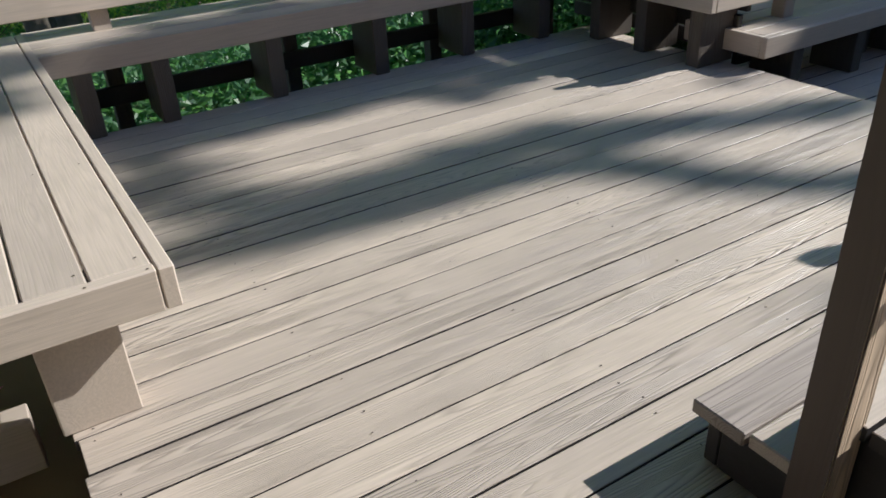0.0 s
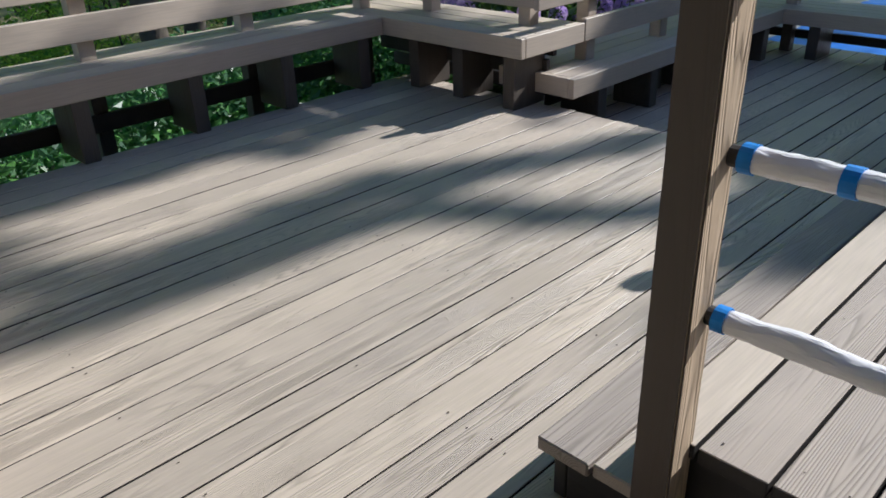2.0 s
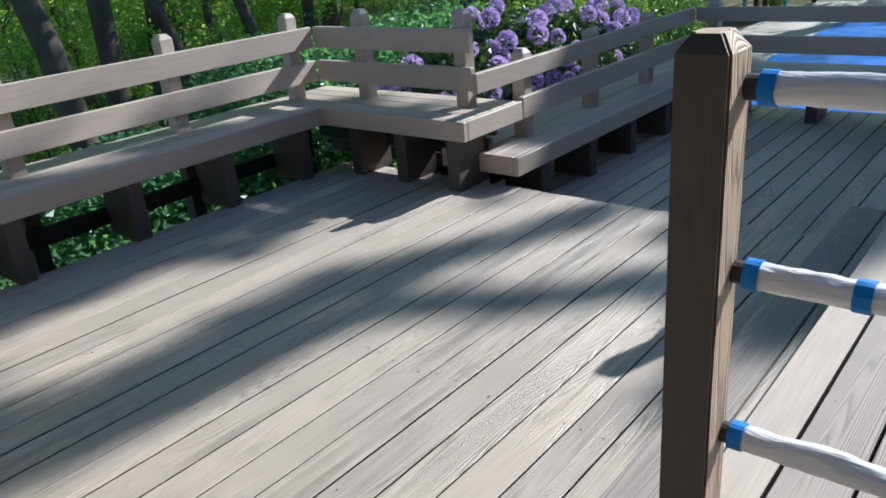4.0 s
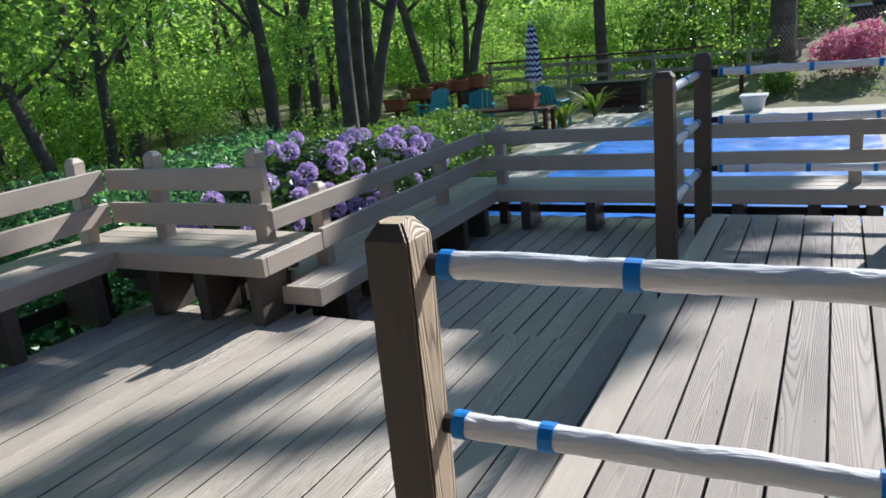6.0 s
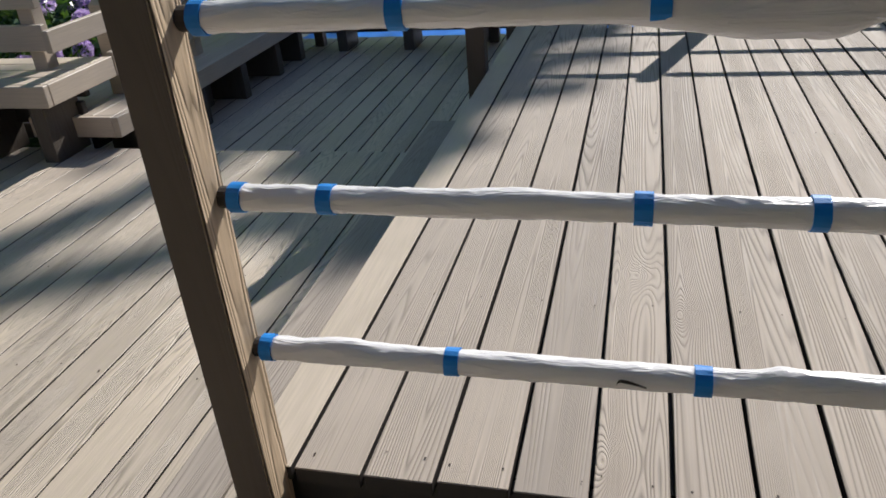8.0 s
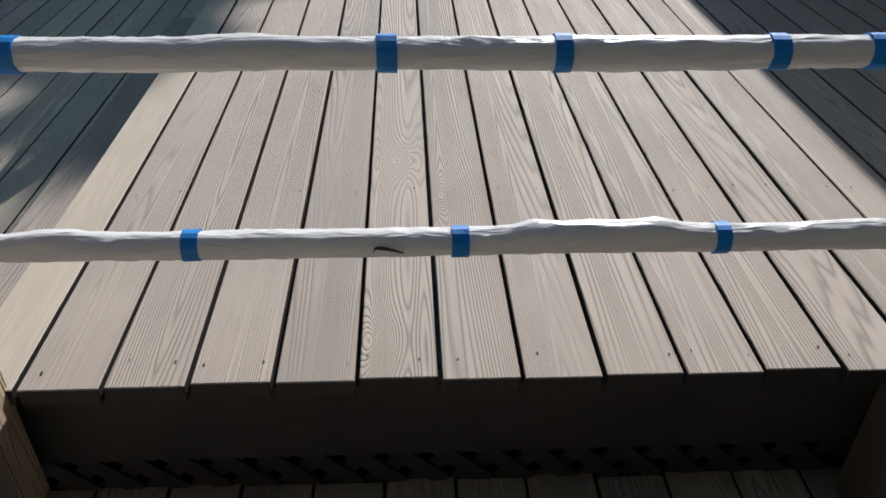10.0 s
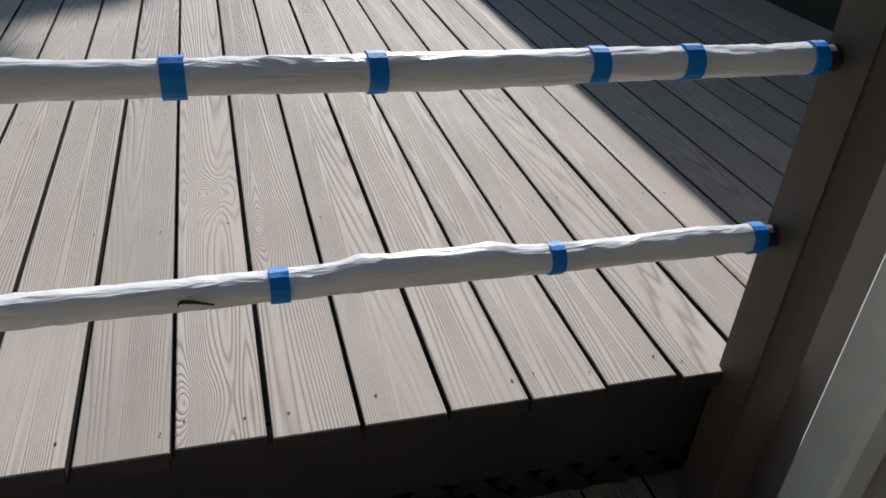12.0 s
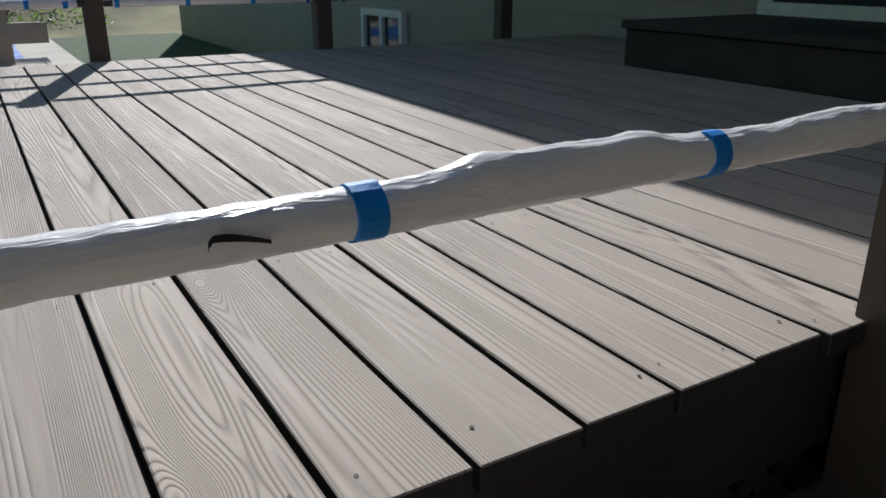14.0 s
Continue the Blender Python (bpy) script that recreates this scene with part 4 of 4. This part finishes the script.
def planter(x, y, z, w, seed):
    t = thing("planter_box", "terracotta planter box with trailing plants", "planter", x, y, z, group="terracotta planters")
    bm = box(-w / 2, w / 2, -0.16, 0.16, 0.0, 0.26, 0.006)
    for v in bm.verts:
        if v.co.z < 0.1:
            v.co.x *= 0.88
            v.co.y *= 0.85
    part("tub", bm, TERRACOTTA, t)
    part("rim", box(-w / 2 - 0.02, w / 2 + 0.02, -0.18, 0.18, 0.225, 0.27, 0.006), TERRACOTTA, t)
    me = leaf_cloud(140, clumped([(0, 0, 0.29, w * 0.42, 0.12, 0.06)]), 0.05, seed)
    me.materials.append(LEAF_HEDGE)
    o = new("foliage", me)
    o.parent = t
    return t


table = thing("patio_table", "dark low wooden garden table by the fence", "table", -5.4, 14.0, ZG)
part("tabletop", box(-0.9, 0.9, -0.3, 0.3, 0.47, 0.52), REDWOOD, table)
for sx in (-0.82, 0.82):
    for sy in (-0.24, 0.24):
        part("leg", box(sx - 0.04, sx + 0.04, sy - 0.04, sy + 0.04, 0.0, 0.47), REDWOOD, table)
part("stretcher", box(-0.8, 0.8, -0.03, 0.03, 0.14, 0.18), GREYWOOD, table)
planter(-5.12, 14.0, ZG + 0.52, 0.62, 1)
for k, (x, y, z) in enumerate(((-9.0, 15.6, -0.05), (-8.6, 16.2, 0.14), (-8.25, 16.5, 0.20), (-7.85, 16.8, 0.24), (-7.45, 17.0, 0.28))):
    planter(x, y, z, 0.55, 30 + k)
shelf = thing("planter_stand", "reddish timber stand carrying the planters", "plant stand", -8.2, 16.3, fall(-8.2))
for k, (x, y, z) in enumerate(((-9.0, 15.6, -0.05), (-8.6, 16.2, 0.14), (-8.25, 16.5, 0.20), (-7.85, 16.8, 0.24), (-7.45, 17.0, 0.28))):
    part("post", box(x + 8.2 - 0.05, x + 8.2 + 0.05, y - 16.3 - 0.05, y - 16.3 + 0.05, 0.0, z - fall(-8.2) - 0.04), REDWOOD, shelf)
    part("shelf_board", box(x + 8.2 - 0.3, x + 8.2 + 0.3, y - 16.3 - 0.17, y - 16.3 + 0.17, z - fall(-8.2) - 0.04, z - fall(-8.2)), REDWOOD, shelf)


def zigzag_material():
    m, nt, bsdf = material("navy_white_chevron_cloth")
    co = nt.nodes.new("ShaderNodeTexCoord")
    sep = nt.nodes.new("ShaderNodeSeparateXYZ")
    nt.links.new(co.outputs["Object"], sep.inputs[0])
    tri = math_node(nt, "PINGPONG", math_node(nt, "MULTIPLY", sep.outputs["X"], 1.2), 0.045)
    band = math_node(nt, "FRACT", math_node(nt, "MULTIPLY", math_node(nt, "ADD", sep.outputs["Z"], tri), 9.0))
    c = ramp(nt, band, ((0.0, (0.015, 0.02, 0.12)), (0.49, (0.015, 0.02, 0.12)), (0.51, (0.75, 0.76, 0.8)), (1.0, (0.75, 0.76, 0.8))))
    nt.links.new(c.outputs[0], bsdf.inputs["Base Color"])
    bsdf.inputs["Roughness"].default_value = 0.8
    return m


umb = thing("umbrella", "closed navy and white chevron garden umbrella", "umbrella", -4.93, 14.2, ZG)
bm = bmesh.new()
rings = []
for z, r in ((1.03, 0.13), (1.12, 0.17), (1.35, 0.14), (1.6, 0.12), (1.85, 0.10), (2.05, 0.06), (2.14, 0.01)):
    rings.append([bm.verts.new(((r + 0.022 * math.cos(8 * a)) * math.cos(a), (r + 0.022 * math.cos(8 * a)) * math.sin(a), z)) for a in (2 * math.pi * k / 32 for k in range(32))])
for a, b in zip(rings, rings[1:]):
    for k in range(32):
        bm.faces.new((a[k], a[(k + 1) % 32], b[(k + 1) % 32], b[k]))
part("canopy", bm, zigzag_material(), umb)
bm = bmesh.new()
bmesh.ops.create_cone(bm, segments=12, radius1=0.02, radius2=0.02, depth=2.2, cap_ends=True, matrix=pose(0, 0, 1.1))
part("pole", bm, WHITE, umb)
bm = bmesh.new()
bmesh.ops.create_cone(bm, segments=20, radius1=0.22, radius2=0.06, depth=0.12, cap_ends=True, matrix=pose(0, 0, 0.06))
part("base", bm, BLACKISH, umb)


def fern(x, y, s, seed):
    r = random.Random(seed)
    verts, faces = [], []
    for k in range(46):
        a, l = r.uniform(0, 6.28), s * r.uniform(0.7, 1.1)
        d = Vector((math.cos(a), math.sin(a), 0))
        side = Vector((-d.y, d.x, 0)) * 0.045 * s
        last = None
        for i in range(6):
            f = i / 5
            p = d * l * 0.75 * f + Vector((0, 0, l * (1.35 * f - 0.75 * f * f)))
            w = side * (1 - f * 0.85)
            n = len(verts)
            verts += [p - w, p + w]
            if last is not None:
                faces.append((last, last + 1, n + 1, n))
            last = n
    me = bpy.data.meshes.new("fern")
    me.from_pydata([tuple(v) for v in verts], [], faces)
    me.materials.append(LEAF_FERN)
    ob = new("fern", me)
    ob.location = (x, y, ZG)
    return tagged(ob, "arching yellow-green fern at the terrace edge", "fern", group="ferns")


fern(-4.5, 14.6, 0.95, 1)
fern(-4.3, 16.4, 0.95, 2)
fern(-4.75, 15.3, 0.6, 3)

fence = thing("fence", "weathered horizontal rail fence behind the terrace", "fence", -4.5, 20.8, ZG)
for k in range(8):
    part("post", box(-4.2 + k * 1.2, -4.1 + k * 1.2, -0.05, 0.05, 0.0, 1.15), GREYWOOD, fence)
for z in (0.25, 0.6, 0.95):
    part("rail", box(-4.3, 4.4, -0.09, -0.052, z, z + 0.10), GREYWOOD, fence)
part("top_rail", box(-4.3, 4.4, -0.10, 0.10, 1.15, 1.20), REDWOOD, fence)

shed = thing("pump_box", "dark weathered pump housing beside the terrace", "pump housing", -4.5, 19.0, ZG - 0.1)
part("body", box(-0.75, 0.75, -0.35, 0.35, 0.0, 0.62), BLACKISH, shed)
part("lid", box(-0.8, 0.8, -0.4, 0.4, 0.625, 0.68), BLACKISH, shed)
for k in range(4):
    part("slat", box(-0.72, 0.72, -0.375, -0.352, 0.06 + k * 0.14, 0.16 + k * 0.14), REDWOOD, shed)
hose = thing("hose_coil", "coiled dark garden hose on the terrace", "hose", -3.6, 17.0, ZG)
for k in range(4):
    cu = bpy.data.curves.new("coil", "CURVE")
    cu.dimensions, cu.bevel_depth = "3D", 0.016
    sp = cu.splines.new("POLY")
    sp.points.add(35)
    for i, p in enumerate(sp.points):
        a = i / 35 * 6.28
        p.co = ((0.36 - 0.04 * k) * math.cos(a), (0.28 - 0.03 * k) * math.sin(a), 0.02 + 0.03 * k, 1)
    cu.materials.append(BLACKISH)
    o = new("coil", cu)
    o.parent = hose

stool = thing("white_planter", "white square planter on the terrace edge", "planter", -0.93, 16.4, ZG)
bm = box(-0.24, 0.24, -0.24, 0.24, 0.0, 0.30, 0.01)
for v in bm.verts:
    if v.co.z < 0.1:
        v.co.x *= 0.75
        v.co.y *= 0.75
part("tub", bm, WHITE, stool)
part("rim", box(-0.27, 0.27, -0.27, 0.27, 0.27, 0.32, 0.006), WHITE, stool)

tagged(mesh_object("fence_post", box(-1.38, -1.29, 17.95, 18.04, ZG - 0.1, 0.32), REDWOOD), "short brown post at the foot of the bank", "post")
mesh_fence = thing("wire_fence", "sagging grey chain-link fence on the bank", "fence", 0.0, 19.9, 0.0)
for k in range(5):
    bm = bmesh.new()
    bmesh.ops.create_cone(bm, segments=8, radius1=0.02, radius2=0.02, depth=1.0, cap_ends=True, matrix=pose(-1.3 + k * 1.0, 0, 0.7 + 0.12 * k))
    part("post", bm, GREYWOOD, mesh_fence)
for turn in (1, -1):
    bm = bmesh.new()
    for k in range(46):
        x = -1.4 + k * 0.095
        v = [bm.verts.new(p) for p in ((x, 0.004 * turn, 0.35 + 0.11 * (x + 1.3)), (x + 0.008, 0.004 * turn, 0.35 + 0.11 * (x + 1.3)), (x + 0.008 + turn * 0.5, 0.004 * turn, 1.05 + 0.11 * (x + 1.3)), (x + turn * 0.5, 0.004 * turn, 1.05 + 0.11 * (x + 1.3)))]
        bm.faces.new(v)
    part("wire", bm, GREYWOOD, mesh_fence)


def truck(x, y, z):
    t = thing("pickup_truck", "black pickup truck parked beyond the bank", "truck", x, y, z)
    part("body", box(-2.3, 2.3, -0.85, 0.85, 0.45, 1.05, 0.06), BLACKISH, t)
    bm = box(-0.4, 1.3, -0.78, 0.78, 1.05, 1.75, 0.06)
    for v in bm.verts:
        if v.co.z > 1.5:
            v.co.x = 0.45 + (v.co.x - 0.45) * 0.72
    part("cab", bm, BLACKISH, t)
    part("window", box(-0.1, 1.0, -0.80, -0.782, 1.15, 1.6, 0.0), GLASS, t)
    part("bed_rail", box(-2.3, -0.42, -0.87, -0.80, 1.05, 1.12), WHITE, t, "bright metal bed rail")
    part("tail_light", box(-2.32, -2.29, -0.84, -0.7, 0.7, 0.98), TERRACOTTA, t)
    for sx in (-1.45, 1.45):
        for sy in (-0.82, 0.82):
            bm = bmesh.new()
            bmesh.ops.create_cone(bm, segments=24, radius1=0.37, radius2=0.37, depth=0.22, cap_ends=True, matrix=pose(sx, sy, 0.37, 90, 0, 0))
            w = part("wheel", bm, RUBBER, t)
            bm = bmesh.new()
            bmesh.ops.create_cone(bm, segments=20, radius1=0.2, radius2=0.2, depth=0.235, cap_ends=True, matrix=pose(sx, sy, 0.37, 90, 0, 0))
            part("rim", bm, WHITE, w)
    return t


truck(1.9, 27.0, 0.25)
barn = thing("yellow_house", "pale yellow house wall far behind the trees", "house", -1.0, 31.0, 0.2)
part("wall", box(-1.6, 5.5, 0.0, 5.0, 0.0, 4.5, 0.0), STRAW, barn)
part("roof", box(-1.9, 5.8, -0.4, 5.4, 4.5, 4.7, 0.0), BLACKISH, barn)
for k in range(2):
    w = part("window", box(1.2 + k * 2.0, 2.1 + k * 2.0, -0.03, -0.004, 1.2, 2.6, 0.0), GLASS, barn)
    part("frame", box(1.1 + k * 2.0, 2.2 + k * 2.0, -0.05, -0.032, 2.6, 2.7, 0.0), WHITE, w)


# ---- small marks ----
def nail_heads():
    """Pairs of sunk nails where the boards cross the joists."""
    r = random.Random(12)
    verts, faces = [], []
    def head(x, y, z, rad):
        i = len(verts)
        verts.extend(((x + rad * math.cos(k * 1.047), y + rad * 1.3 * math.sin(k * 1.047), z) for k in range(6)))
        faces.append(tuple(range(i, i + 6)))
    for k in range(23):
        for j in range(7):
            for s in (-0.04, 0.04):
                if r.random() < 0.6:
                    head(-3.597 + (k + 0.5) * 0.145 + s + r.uniform(-0.01, 0.01), -1.2 + j * 0.61 + r.uniform(-0.02, 0.02), 0.0022, r.uniform(0.0020, 0.0036))
    for k in range(14):
        for y in (0.03, 0.62, 1.24, 1.86, 2.48, 3.1, 3.75):
            for s in (-0.045, 0.045):
                if r.random() < 0.7:
                    head((k + 0.5) * 0.143 + s + r.uniform(-0.01, 0.01), y + r.uniform(-0.015, 0.015), ZB + 0.0022, r.uniform(0.0016, 0.0028))
    for y in (-0.98, -1.12, -1.28, -1.44):
        for x in (-1.232, -1.31, -2.02, -2.75):
            if r.random() < 0.8:
                head(x + r.uniform(-0.012, 0.012), y + r.uniform(-0.015, 0.015), SEAT + 0.0022, r.uniform(0.0022, 0.0034))
    for x in (-2.36, -2.9, -3.5):
        for y in (2.34, 2.44, 2.62, 2.76):
            head(x + r.uniform(-0.012, 0.012), y, SEAT + 0.0022, 0.0028)
    me = bpy.data.meshes.new("nail_heads")
    me.from_pydata(verts, [], faces)
    me.materials.append(RUST)
    return tagged(new("nail_heads", me), "small dark rusted nail heads in the deck boards", "nails", kind="stuff")


nail_heads()
bm = bmesh.new()
last = None
for i in range(16):
    f = i / 15
    x = 0.612 + 0.045 * max(0.0, (f - 0.12) / 0.88)
    a = -0.12 + 0.40 * min(1.0, f / 0.2) - 0.32 * max(0.0, (f - 0.3) / 0.7) ** 1.4
    row = []
    for da in (-0.11 * (1 - 0.8 * abs(f - 0.4)), 0.11 * (1 - 0.8 * abs(f - 0.4))):
        row.append(bm.verts.new((x, -0.024 - 0.0275 * math.cos(a + da), RAILS_Z[2] + 0.0275 * math.sin(a + da))))
    if last:
        bm.faces.new((last[0], row[0], row[1], last[1]))
    last = row
tagged(mesh_object("pen_mark", bm, INK), "short curved black pen stroke on the wrapped rail", "pen mark")
